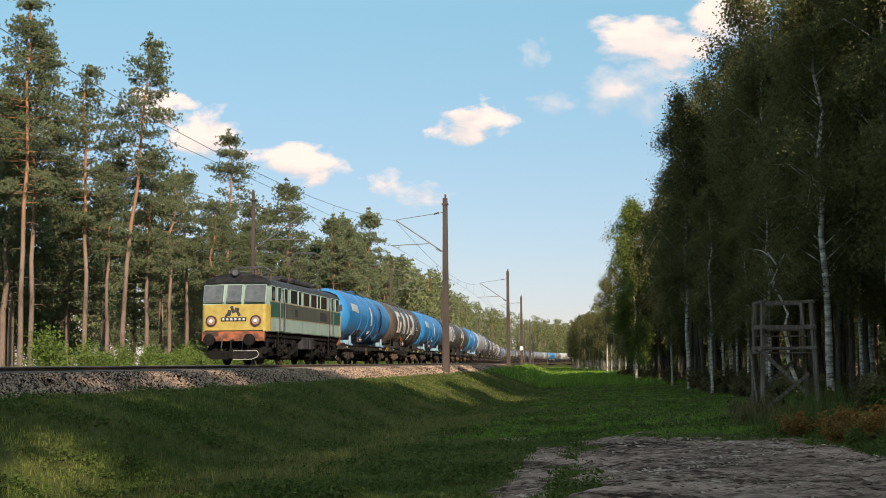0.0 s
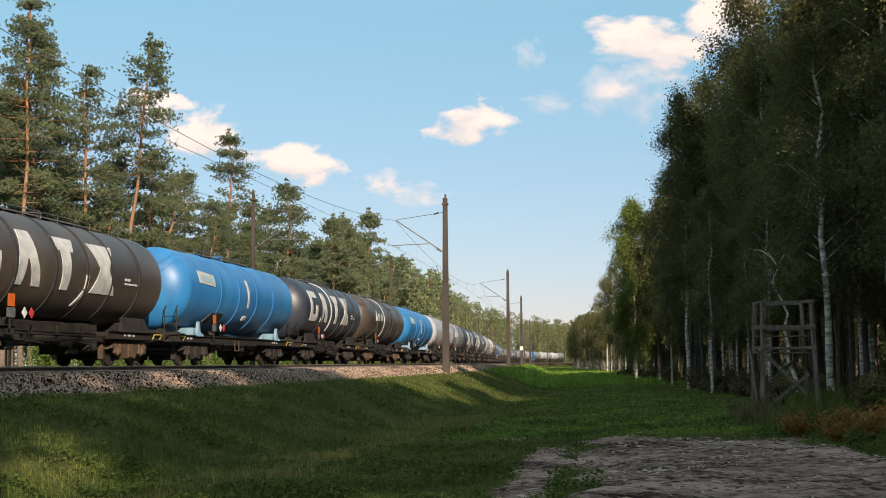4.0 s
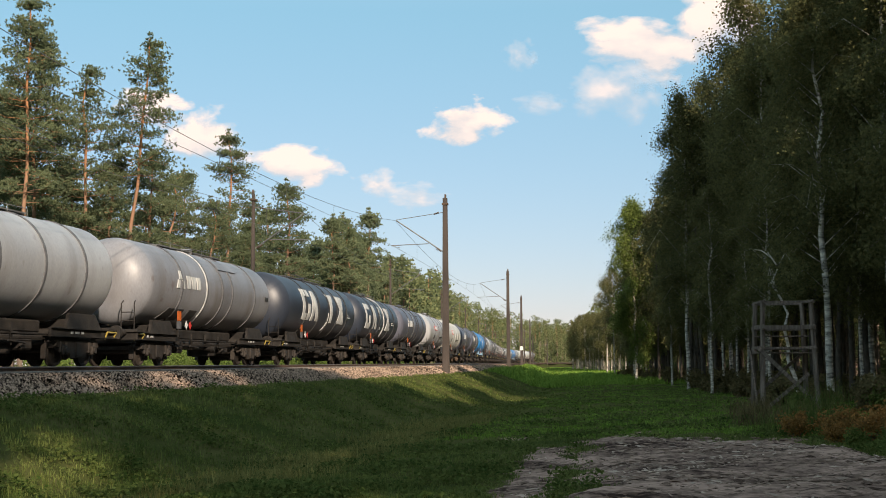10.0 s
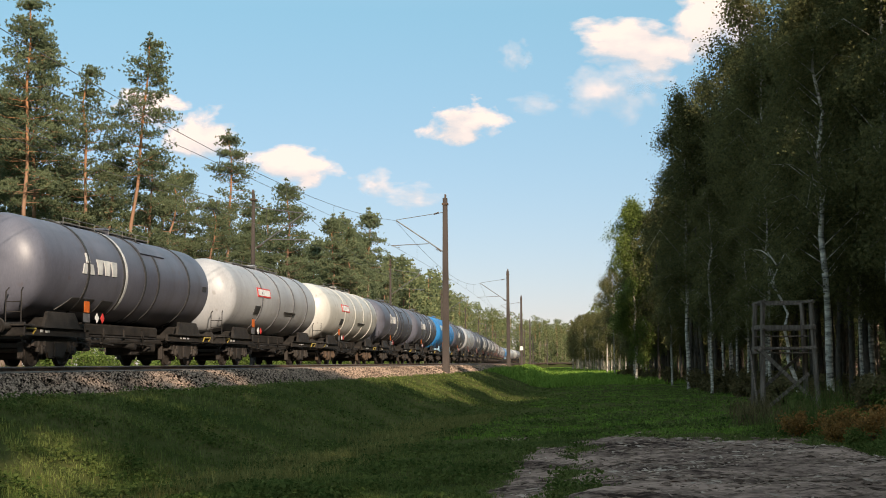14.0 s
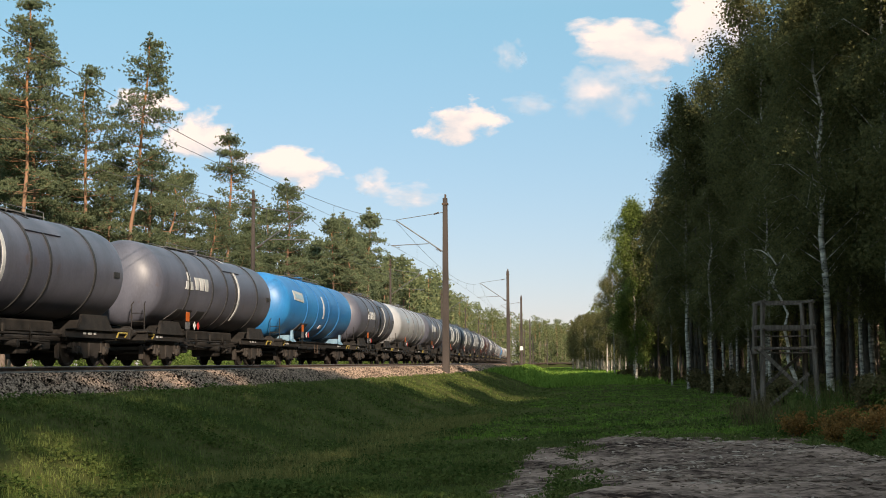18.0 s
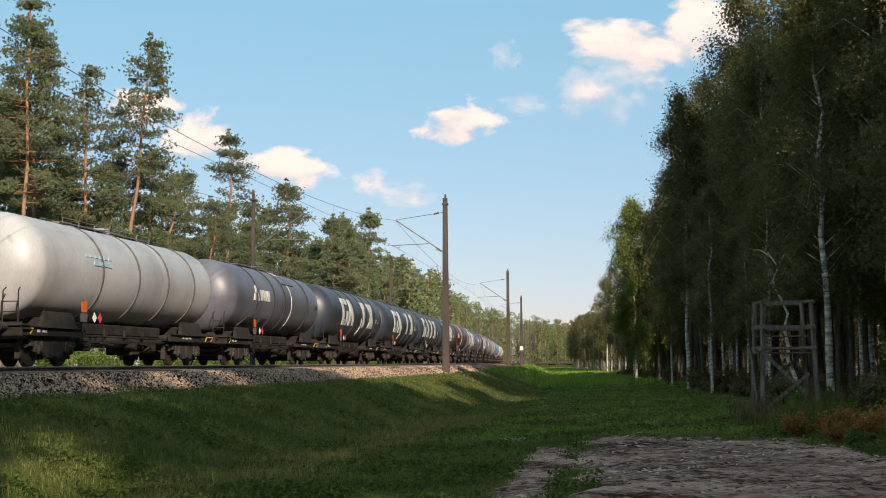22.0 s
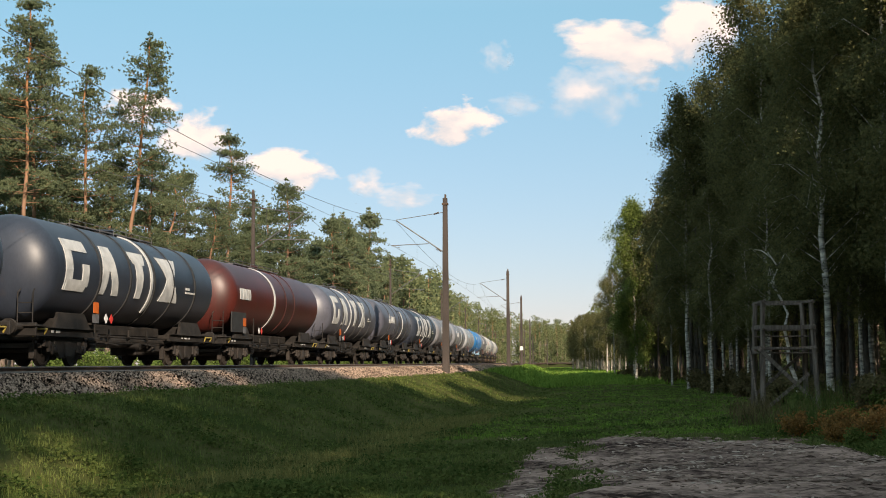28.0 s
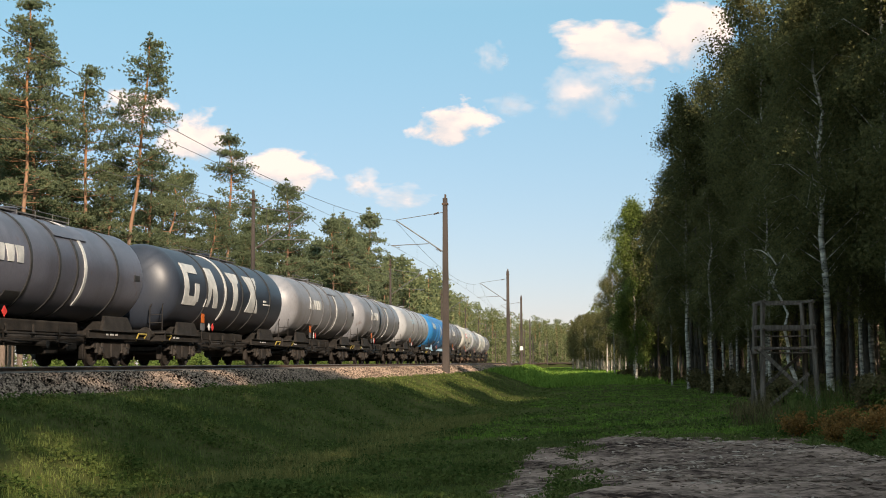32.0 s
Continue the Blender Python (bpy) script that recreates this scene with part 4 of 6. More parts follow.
    # both fronts
    for e in (-1, 1):
        y = F if e < 0 else B
        turn = pose(0, y, 0, 0, 0, 0 if e < 0 else 180)
        bm = bmesh.new()
        box(bm, (0, -0.012, 2.03), (2.62, 0.05, 1.12), 0.015)
        nose = part("nose_panel", bm, yellow_paint, loco, "yellow front panel", turn)
        for sx in (-1, 1):
            # the yellow wraps round the corner to the side
            bm = bmesh.new()
            rows = [[bm.verts.new((sx * x, yy, z)) for x, yy in ((1.30, -0.034), (1.38, 0.02), (1.425, 0.10), (1.505, 0.33), (1.512, 0.42))] for z in (1.44, 2.58)]
            for k in range(4):
                bm.faces.new((rows[0][k], rows[0][k + 1], rows[1][k + 1], rows[1][k]))
            bmesh.ops.recalc_face_normals(bm, faces=bm.faces)
            bmesh.ops.solidify(bm, geom=bm.faces[:], thickness=0.03)
            part("nose_corner", bm, yellow_paint, nose)
        for x, wd in ((-0.93, 0.86), (0.0, 0.62), (0.93, 0.86)):
            bm = bmesh.new()
            box(bm, (x, 0.13, 3.06), (wd + 0.06, 0.06, 0.79), 0.02, rx=-14)
            fr = part("windscreen_frame", bm, mint_paint, loco, "pale window frame", turn)
            bm = bmesh.new()
            box(bm, (x, 0.105, 3.06), (wd, 0.05, 0.74), 0.01, rx=-14)
            part("windscreen", bm, screen_glass, fr, "dusty glass, sky reflection put into its colour")
        for sx in (-1, 1):
            bm = bmesh.new()
            rod(bm, (0, 0.02, 0), (0, -0.10, 0), 0.24, n=24)
            lamp = part("headlight", bm, lamp_rim, loco, "round headlight with a dark maroon rim", turn @ pose(sx * 0.98, 0, 1.88))
            bm = bmesh.new()
            rod(bm, (0, -0.09, 0), (0, -0.12, 0), 0.17, n=24)
            part("reflector", bm, lamp_glass, lamp, "amber-tinted lamp glass")
            bm = bmesh.new()
            rod(bm, (0, -0.11, 0), (0, -0.16, 0), 0.07, n=14)
            part("bulb", bm, white_paint, lamp)
        bm = bmesh.new()
        rod(bm, (0, 0.55, 3.96), (0, 0.12, 3.96), 0.12, 0.15, n=20)
        top = part("roof_lamp", bm, roof_paint, loco, "single lamp on the roof", turn)
        bm = bmesh.new()
        rod(bm, (0, 0.13, 3.96), (0, 0.105, 3.96), 0.125, n=20)
        part("reflector", bm, screen_glass, top, "dull lamp glass")
        bm = bmesh.new()
        box(bm, (0, -0.05, 1.95), (1.12, 0.03, 0.17), 0.006)
        pl = part("number_board", bm, plate_black, loco, "black board with pale bars", turn)
        for k in range(6):
            bm = bmesh.new()
            box(bm, (-0.45 + 0.18 * k, -0.07, 1.95), (0.09, 0.01, 0.09))
            part("bar", bm, mark_paint, pl)
        bm = bmesh.new()
        for x, z, a, b, r in ((-0.20, 2.22, 0.16, 0.26, 12), (-0.05, 2.36, 0.12, 0.30, -20), (0.14, 2.34, 0.20, 0.20, 8), (0.22, 2.18, 0.12, 0.20, -30), (-0.32, 2.10, 0.10, 0.16, 25)):
            box(bm, (x, -0.045, z), (a, 0.02, b), 0.006, ry=r)
        part("emblem", bm, plate_black, loco, "dark emblem", turn)
        # buffer beam, buffers, hoses, plough
        bm = bmesh.new()
        box(bm, (0, -0.05, 1.22), (2.75, 0.22, 0.42), 0.02)
        beam = part("buffer_beam", bm, faded_red, loco, "dirty orange-red buffer beam", turn)
        for sx in (-1, 1):
            bm = bmesh.new()
            rod(bm, (0, 0, 0), (0, -0.36, 0), 0.13, n=14)
            rod(bm, (0, -0.34, 0), (0, -0.55, 0), 0.09, n=12)
            rod(bm, (0, -0.54, 0), (0, -0.60, 0), 0.26, 0.24, n=18)
            part("buffer", bm, soot_iron, loco, at=turn @ pose(sx * 0.875, -0.12, 1.06))
            bm = bmesh.new()
            rod(bm, (sx * 0.45, -0.16, 1.1), (sx * 0.46, -0.28, 0.75), 0.03, n=8)
            rod(bm, (sx * 0.46, -0.28, 0.75), (sx * 0.40, -0.2, 0.48), 0.03, n=8)
            part("brake_hose", bm, plate_black, loco, at=turn)
            # a rounded plough plate on each side, its rim painted pale
            rim = [(0.10, 0.24), (0.85, 0.24), (1.10, 0.34), (1.16, 0.48), (1.08, 0.60), (0.10, 0.60)]
            bm = bmesh.new()
            rows = [[bm.verts.new((sx * u, yy + 0.22 * u, z)) for u, z in rim] for yy in (-0.42, -0.37)]
            for k in range(len(rim)):
                bm.faces.new((rows[0][k], rows[0][(k + 1) % len(rim)], rows[1][(k + 1) % len(rim)], rows[1][k]))
            bm.faces.new(rows[0]), bm.faces.new(rows[1][::-1])
            bmesh.ops.recalc_face_normals(bm, faces=bm.faces)
            pg = part("snow_plough", bm, soot_iron, loco, "black rounded plough plate with a pale rim", turn)
            bm = bmesh.new()
            for (u, z), (u2, z2) in zip(rim, rim[1:]):
                rod(bm, (sx * u, -0.43 + 0.22 * u, z), (sx * u2, -0.43 + 0.22 * u2, z2), 0.011, n=6)
            if sx * e > 0:
                bm.free()
                continue
            part("plough_edge", bm, mark_paint, pg, "pale painted rim")
            bm = bmesh.new()
            box(bm, (sx * 0.7, -0.1, 0.78), (0.08, 0.30, 0.55), 0.01)
            part("plough_bracket", bm, rust_iron, pg)
        bm = bmesh.new()
        rod(bm, (0, -0.1, 1.05), (0, -0.42, 1.0), 0.06, n=8)
        box(bm, (0, -0.42, 0.85), (0.08, 0.08, 0.34), 0.02)
        part("coupling", bm, soot_iron, loco, at=turn)
        for sx in (-1, 1):
            bm = bmesh.new()
            box(bm, (sx * 1.58, 0.62, 3.0), (0.12, 0.06, 0.34), 0.015)
            part("mirror", bm, plate_black, loco, "black rear-view mirror", turn)
    # frame skirts and boxes under the floor
    bm = bmesh.new()
    box(bm, (0, 0, 1.30), (2.7, 14.0, 0.24), 0.02)
    part("main_frame", bm, soot_iron, loco)
    for y, L in ((-1.5, 1.4), (1.7, 1.5)):
        bm = bmesh.new()
        box(bm, (0, y, 0.78), (2.3, L, 0.85), 0.04)
        part("air_tank_rack", bm, soot_iron, loco, "black tank rack under the floor")
    # black blocks added to stop light showing through under the floor
    bm = bmesh.new()
    box(bm, (0, 0, 0.80), (1.1, 12.6, 0.80), 0.05)
    for y in (-6.3, -2.15, 2.15, 6.3):
        box(bm, (0, y, 0.62), (2.2, 0.9, 0.74), 0.06)
    part("equipment_tray", bm, soot_iron, loco, "black block that fills the gaps under the floor")
    for sx in (-1, 1):
        for y, L in ((-0.15, 1.3), (0.95, 0.75)):
            bm = bmesh.new()
            box(bm, (sx * 1.15, y, 1.0), (0.5, L - 0.03, 0.56), 0.03)
            part("battery_box", bm, roof_paint, loco, "grey battery box")
        for y in (-4.25, 4.25):
            bm = bmesh.new()
            box(bm, (sx * 1.24, y, 1.12), (0.06, 5.2, 0.34), 0.02)
            for q in (-2.2, -0.8, 0.7, 2.1):
                box(bm, (sx * 1.26, y + q, 0.95), (0.10, 0.34, 0.40), 0.03)
            part("side_skirt", bm, soot_iron, loco, "black skirt over the bogie")
        for y, hgt in ((-6.4, 0.5), (-1.9, 0.42), (2.6, 0.45), (6.5, 0.5)):
            bm = bmesh.new()
            rod(bm, (sx * 1.20, y - 0.3, 0.62), (sx * 1.20, y + 0.3, 0.62), 0.16, n=12)
            rod(bm, (sx * 1.20, y, 0.62), (sx * 1.15, y, 1.2), 0.04, n=6)
            part("air_reservoir", bm, soot_iron, loco)
    for y in (-4.25, 4.25):
        b = bogie(loco, y, 3.05, 0.625, soot_iron)
        # black block added inside the bogie to close the view through it
        bm = bmesh.new()
        box(bm, (0, 0, 0.78), (1.25, 4.4, 0.80), 0.05)
        part("motor_casing", bm, soot_iron, b, "black block that fills the bogie")
        for sx in (-1, 1):
            bm = bmesh.new()
            box(bm, (sx * 1.16, 0, 0.86), (0.08, 2.0, 0.30), 0.02)
            for q in (-1, 0, 1):
                rod(bm, (sx * 1.18, q * 0.5, 0.6), (sx * 1.18, q * 0.5, 1.15), 0.09, n=10)
            part("spring_gear", bm, soot_iron, b)
    # roof gear: vents, insulators and two pantographs, the rear one raised
    bm = bmesh.new()
    for y, L in ((-2.2, 1.4), (1.0, 4.0)):
        box(bm, (0, y, 3.96), (1.7, L, 0.24), 0.05)
        for k in range(int(L / 0.25)):
            box(bm, (0.86, y - L / 2 + 0.15 + 0.25 * k, 4.0), (0.03, 0.10, 0.10))
    part("roof_vent", bm, roof_paint, loco, "louvred vent box on the roof")
    bm = bmesh.new()
    for y in (-6.0, -5.2, -3.6, -1.1, 1.2, 3.6, 5.2, 6.0):
        for sx in (-0.6, 0.6):
            rod(bm, (sx, y, 3.85), (sx, y, 4.12), 0.06, 0.045, n=10)
    part("insulator_row", bm, rust_iron, loco, "brown porcelain insulators")
    for y, up in ((-4.6, False), (4.6, True)):
        bm = bmesh.new()
        for sx in (-0.6, 0.6):
            rod(bm, (sx, y - 0.8, 4.12), (sx, y + 0.8, 4.12), 0.022, n=8)
        for q in (-0.8, 0.8):
            rod(bm, (-0.6, y + q, 4.12), (0.6, y + q, 4.12), 0.022, n=8)
        pan = part("pantograph", bm, wire_metal, loco, "raised pantograph" if up else "folded pantograph")
        hi = 5.75 if up else 4.34
        knee = 1.35 if up else 1.15
        mid = (4.12 + hi) / 2 if up else 4.22
        for sx in (-0.5, 0.5):
            for q in (-1, 1):
                bm = bmesh.new()
                rod(bm, (sx, y + q * 0.6, 4.12), (sx, y + q * knee, mid), 0.018, n=6)
                part("lower_arm", bm, wire_metal, pan)
                bm = bmesh.new()
                rod(bm, (sx, y + q * knee, mid), (sx * 0.9, y + q * 0.10, hi), 0.014, n=6)
                part("upper_arm", bm, wire_metal, pan)
        bm = bmesh.new()
        for q in (-0.18, 0.18):
            rod(bm, (-0.62, y + q, hi + 0.03), (0.62, y + q, hi + 0.03), 0.018, n=8)
            for sx in (-1, 1):
                rod(bm, (sx * 0.62, y + q, hi + 0.03), (sx * 0.95, y + q, hi - 0.18), 0.016, n=8)
        part("collector", bm, wire_metal, pan)
    RIDERS.append((loco, 4.55 + 7.3, 4.25))
    return loco


locomotive()

# ---- overhead line ----


def wire(name, points, r, label, parent=None):
    bm = bmesh.new()
    pts = [Vector(p) for p in points]
    poses = []
    for k, p in enumerate(pts):
        d = (pts[min(k + 1, len(pts) - 1)] - pts[max(k - 1, 0)]).normalized()
        poses.append(Matrix.Translation(p) @ d.to_track_quat("Y", "Z").to_matrix().to_4x4())
    prism(bm, [(r * math.cos(a * math.tau / 5), r * math.sin(a * math.tau / 5)) for a in range(5)], poses)
    return part(name, bm, wire_metal, parent, label)


RIGHT_POLES = (-32.0, 21.3, 78.0, 128.0, 222.0, 290.0, 382.0, 450.0)
LEFT_POLES = (-34.0, 17.2, 63.5, 112.0, 163.0, 222.0, 280.0, 340.0)


def catenary_pole(s, w, side, height, num):
    """A concrete mast; side is the way in which its cantilever reaches."""
    base_z = ground_at(*on_line(s, w)[:2]) - 0.5
    m = line_pose(s, w)
    p = tagged(new("catenary_pole"), "weathered concrete overhead-line mast with a steel cantilever", "pole", "overhead-line masts")
    p.matrix_basis = m
    bm = bmesh.new()
    n = 10
    box(bm, (0, 0, 0), (1, 1, 1))
    for v in bm.verts:
        top = v.co.z > 0
        k = (0.25 if top else 0.40) * (1.0 if side < 0 else 0.62)
        v.co = Vector((v.co.x * k, v.co.y * k * 0.9, height if top else base_z))
    bmesh.ops.bevel(bm, geom=[e for e in bm.edges if abs(e.verts[0].co.z - e.verts[1].co.z) > 1], offset=0.04, segments=2, affect="EDGES")
    part("mast", bm, concrete, p)
    reach = side * 2.75
    bm = bmesh.new()
    rod(bm, (0.12 * side, 0, 6.15), (reach, 0, 7.95), 0.035, n=8)
    part("cantilever_tube", bm, galvanised, p, "slanting steel tube")
    bm = bmesh.new()
    rod(bm, (0.1 * side, 0, 8.35), (reach, 0, 7.98), 0.018, n=6)
    part("tie_rod", bm, galvanised, p)
    bm = bmesh.new()
    rod(bm, (side * 0.9, 0, 6.62), (reach + side * 0.3, 0, 6.55), 0.022, n=6)
    rod(bm, (reach + side * 0.3, 0, 6.55), (reach - side * 0.2, 0.1, 6.42), 0.014, n=6)
    part("registration_arm", bm, galvanised, p)
    for z, x in ((6.2, 0.24), (8.32, 0.36)):
        bm = bmesh.new()
        for k in range(4):
            rod(bm, (side * (x + 0.07 * k), 0, z + 0.035 * k * (1 if z < 7 else -0.6)), (side * (x + 0.07 * k + 0.035), 0, z + 0.018 + 0.035 * k * (1 if z < 7 else -0.6)), 0.06, n=10)
        part("insulator", bm, rust_iron, p, "brown ribbed insulator")
    bm = bmesh.new()
    box(bm, (0, 0, height - 0.35), (0.34, 0.34, 0.10), 0.01)
    box(bm, (side * -0.02, 0, height + 0.05), (0.10, 0.06, 0.3))
    part("clamp", bm, rust_iron, p)
    if side < 0 and num in (3,):
        bm = bmesh.new()
        box(bm, (0, -0.22, 2.0), (0.42, 0.03, 0.55), 0.01)
        part("sign_plate", bm, white_paint, p, "white sign plate")
    return p


def build_catenary():
    for k, s in enumerate(RIGHT_POLES):
        catenary_pole(s, 6.85 if k != 4 else 8.0, -1, 9.15, k)
    for k, s in enumerate(LEFT_POLES):
        catenary_pole(s, -2.9, 1, 9.1, k)
    for poles, w, what in ((RIGHT_POLES, 4.05, "near track"), (LEFT_POLES, -0.1, "train's track")):
        for a, b in zip(poles, poles[1:]):
            up, low = [], []
            n = 14
            for k in range(n + 1):
                u = k / n
                s = a + (b - a) * u
                up.append(on_line(s, w, 7.95 - 1.25 * 4 * u * (1 - u)))
                low.append(on_line(s, w, 6.45 - 0.05 * 4 * u * (1 - u)))
            span = wire("messenger_wire", up, 0.010, "")
            tagged(span, "sagging overhead messenger wire above the " + what, "overhead wire", "overhead wires")
            wire("contact_wire", low, 0.008, "", span)
            for k in range(2, n, 2):
                bm = bmesh.new()
                rod(bm, low[k], up[k], 0.006, n=4)
                part("dropper", bm, wire_metal, span)


build_catenary()

# ---- trees ----


def leaf_quads(rng, centres, size, flat=0.0, aspect=0.5, jitter=0.5, slim=False):
    """Small leaf-shaped quads at the centres, turned at random."""
    n = len(centres)
    d = rng.normal(size=(n, 3))
    d[:, 2] *= 1.0 - flat
    d /= np.linalg.norm(d, axis=1)[:, None]
    e = np.cross(d, rng.normal(size=(n, 3)))
    e /= np.linalg.norm(e, axis=1)[:, None] + 1e-9
    L = size * (1 - jitter + 2 * jitter * rng.random(n))[:, None]
    a, b = d * L, e * L * aspect
    if slim:
        return np.stack([centres - b, centres + b, centres + a], 1).reshape(-1, 3), np.arange(3 * n).reshape(-1, 3)
    v = np.stack([centres - a, centres + b, centres + a, centres - b], 1).reshape(-1, 3)
    f = np.arange(4 * n).reshape(-1, 4)
    return v, f


def stem(bm, pts, radii, n=8):
    for (a, b), (r, q) in zip(zip(pts, pts[1:]), zip(radii, radii[1:])):
        rod(bm, a, b, r, q, n=n, caps=False)


def pine(seed, H, bare, spread, lean=(0.0, 0.0), clumps=200, per=42, thick=0.18, full=False, size=0.23):
    """A Scots pine: a bare trunk, bent limbs and flat tufts of needles in an uneven crown."""
    rng = np.random.default_rng(seed)
    t = tagged(new("pine_tree"), "tall Scots pine with an orange-brown trunk and ragged dark crown", "tree", "pines behind the railway")
    bm = bmesh.new()
    k = 9
    pts, rad = [], []
    wob = rng.normal(size=(k + 1, 2)) * 0.10
    for i in range(k + 1):
        u = i / k
        pts.append(Vector((lean[0] * u * u * H + wob[i][0] * u * 2, lean[1] * u * H + wob[i][1] * u * 2, H * u - (0.4 if i == 0 else 0))))
        rad.append(thick * (1 - 0.82 * u) + 0.015)
    stem(bm, pts, rad, 9)
    pads = []

    def along(u):
        q = min(k - 1e-6, max(0.0, u * k))
        i = int(q)
        return pts[i].lerp(pts[i + 1], q - i)

    # whorls of limbs, every limb forked towards its end, each fork with flat pads of shoots
    whorls = max(8, int((1 - bare) * H / (0.55 if full else 0.70)))
    for j in range(whorls):
        v = (j + 0.7 * rng.random()) / whorls
        u = bare + (1 - bare) * v * 0.985
        shape = (1 - v) ** 0.80 + 0.06 if full else (0.50 + 0.50 * math.sin(math.pi * min(1.0, 0.10 + 0.95 * v))) * (1.02 - v) ** 0.36
        turn, arms = rng.random() * math.tau, int(rng.integers(3, 6)) if v < 0.9 else 3
        for q in range(arms):
            if not full and rng.random() < 0.18:
                continue
            a = turn + math.tau * (q + 0.7 * rng.random()) / arms
            L = max(0.45, spread * shape * (0.60 + 0.55 * rng.random()))
            p0 = along(u)
            rise = L * ((-0.12 + 0.55 * v) if not full else (-0.10 + 0.45 * v)) + 0.18 * rng.normal() * L
            p1 = p0 + Vector((math.cos(a) * L * 0.55, math.sin(a) * L * 0.55, rise * 0.25))
            p2 = p0 + Vector((math.cos(a + 0.2) * L, math.sin(a + 0.2) * L, rise))
            stem(bm, [p0, p1, p2], [0.060 * (1.15 - u), 0.036 * (1.15 - u), 0.010], 5)
            pads.append((*p2, 0.30 + 0.10 * rng.random()))
            for _ in range(max(3, int(clumps / 42.0 * L / spread + rng.random()))):
                w = 0.22 + 0.78 * rng.random()
                base = p0.lerp(p1, w * 2) if w < 0.5 else p1.lerp(p2, w * 2 - 1)
                b = a + (0.9 + 0.5 * rng.random()) * (1 if rng.random() < 0.5 else -1)
                out = 0.25 + L * (0.12 + 0.26 * rng.random())
                tip = base + Vector((math.cos(b) * out, math.sin(b) * out, out * (0.15 + 0.55 * rng.random())))
                stem(bm, [base, tip], [0.014, 0.006], 3)
                pads.append((*tip, 0.26 + 0.16 * rng.random()))
                if rng.random() < 0.6:
                    pads.append((*(base.lerp(tip, 0.4) + Vector((0, 0, 0.08))), 0.22 + 0.12 * rng.random()))
    for u in (0.93, 0.96, 0.985, 1.0):
        pads.append((*along(u), 0.18 + 1.6 * (1.0 - u)))
    pads.append((*(along(1.0) + Vector((0.05, 0, 0.35))), 0.10))
    if not full:
        for _ in range(7):
            u = bare * (0.40 + 0.6 * rng.random())
            a, q = rng.random() * math.tau, 0.6 + 0.9 * rng.random()
            p0 = along(u)
            stem(bm, [p0, p0 + Vector((math.cos(a) * q * 0.6, math.sin(a) * q * 0.6, 0.05)), p0 + Vector((math.cos(a) * q, math.sin(a) * q, -0.15))], [0.028, 0.016, 0.006], 4)
    part("trunk", smooth(bm), pine_bark, t)
    c = np.array(pads)
    # each pad is a handful of shoots; each shoot a brush of needles that spread from its tip
    shoots = 13
    mid = np.repeat(c[:, :3], shoots, 0) + rng.normal(size=(len(c) * shoots, 3)) * np.repeat(c[:, 3:4], shoots, 0) * (0.95, 0.95, 0.42)
    each = max(4, per // shoots)
    root = np.repeat(mid, each, 0)
    n = len(root)
    d = rng.normal(size=(n, 3)) + (0.0, 0.0, 0.55)
    d /= np.linalg.norm(d, axis=1)[:, None]
    e = np.cross(d, rng.normal(size=(n, 3)))
    e /= np.linalg.norm(e, axis=1)[:, None] + 1e-9
    reach = (size * (0.75 + 0.5 * rng.random(n)))[:, None]
    base = root - d * reach * 0.15
    verts = np.stack([base - e * reach * 0.20, base + e * reach * 0.20, root + d * reach], 1).reshape(-1, 3)
    from_arrays("crown", verts, np.arange(3 * n).reshape(-1, 3), pine_leaf, t)
    return t


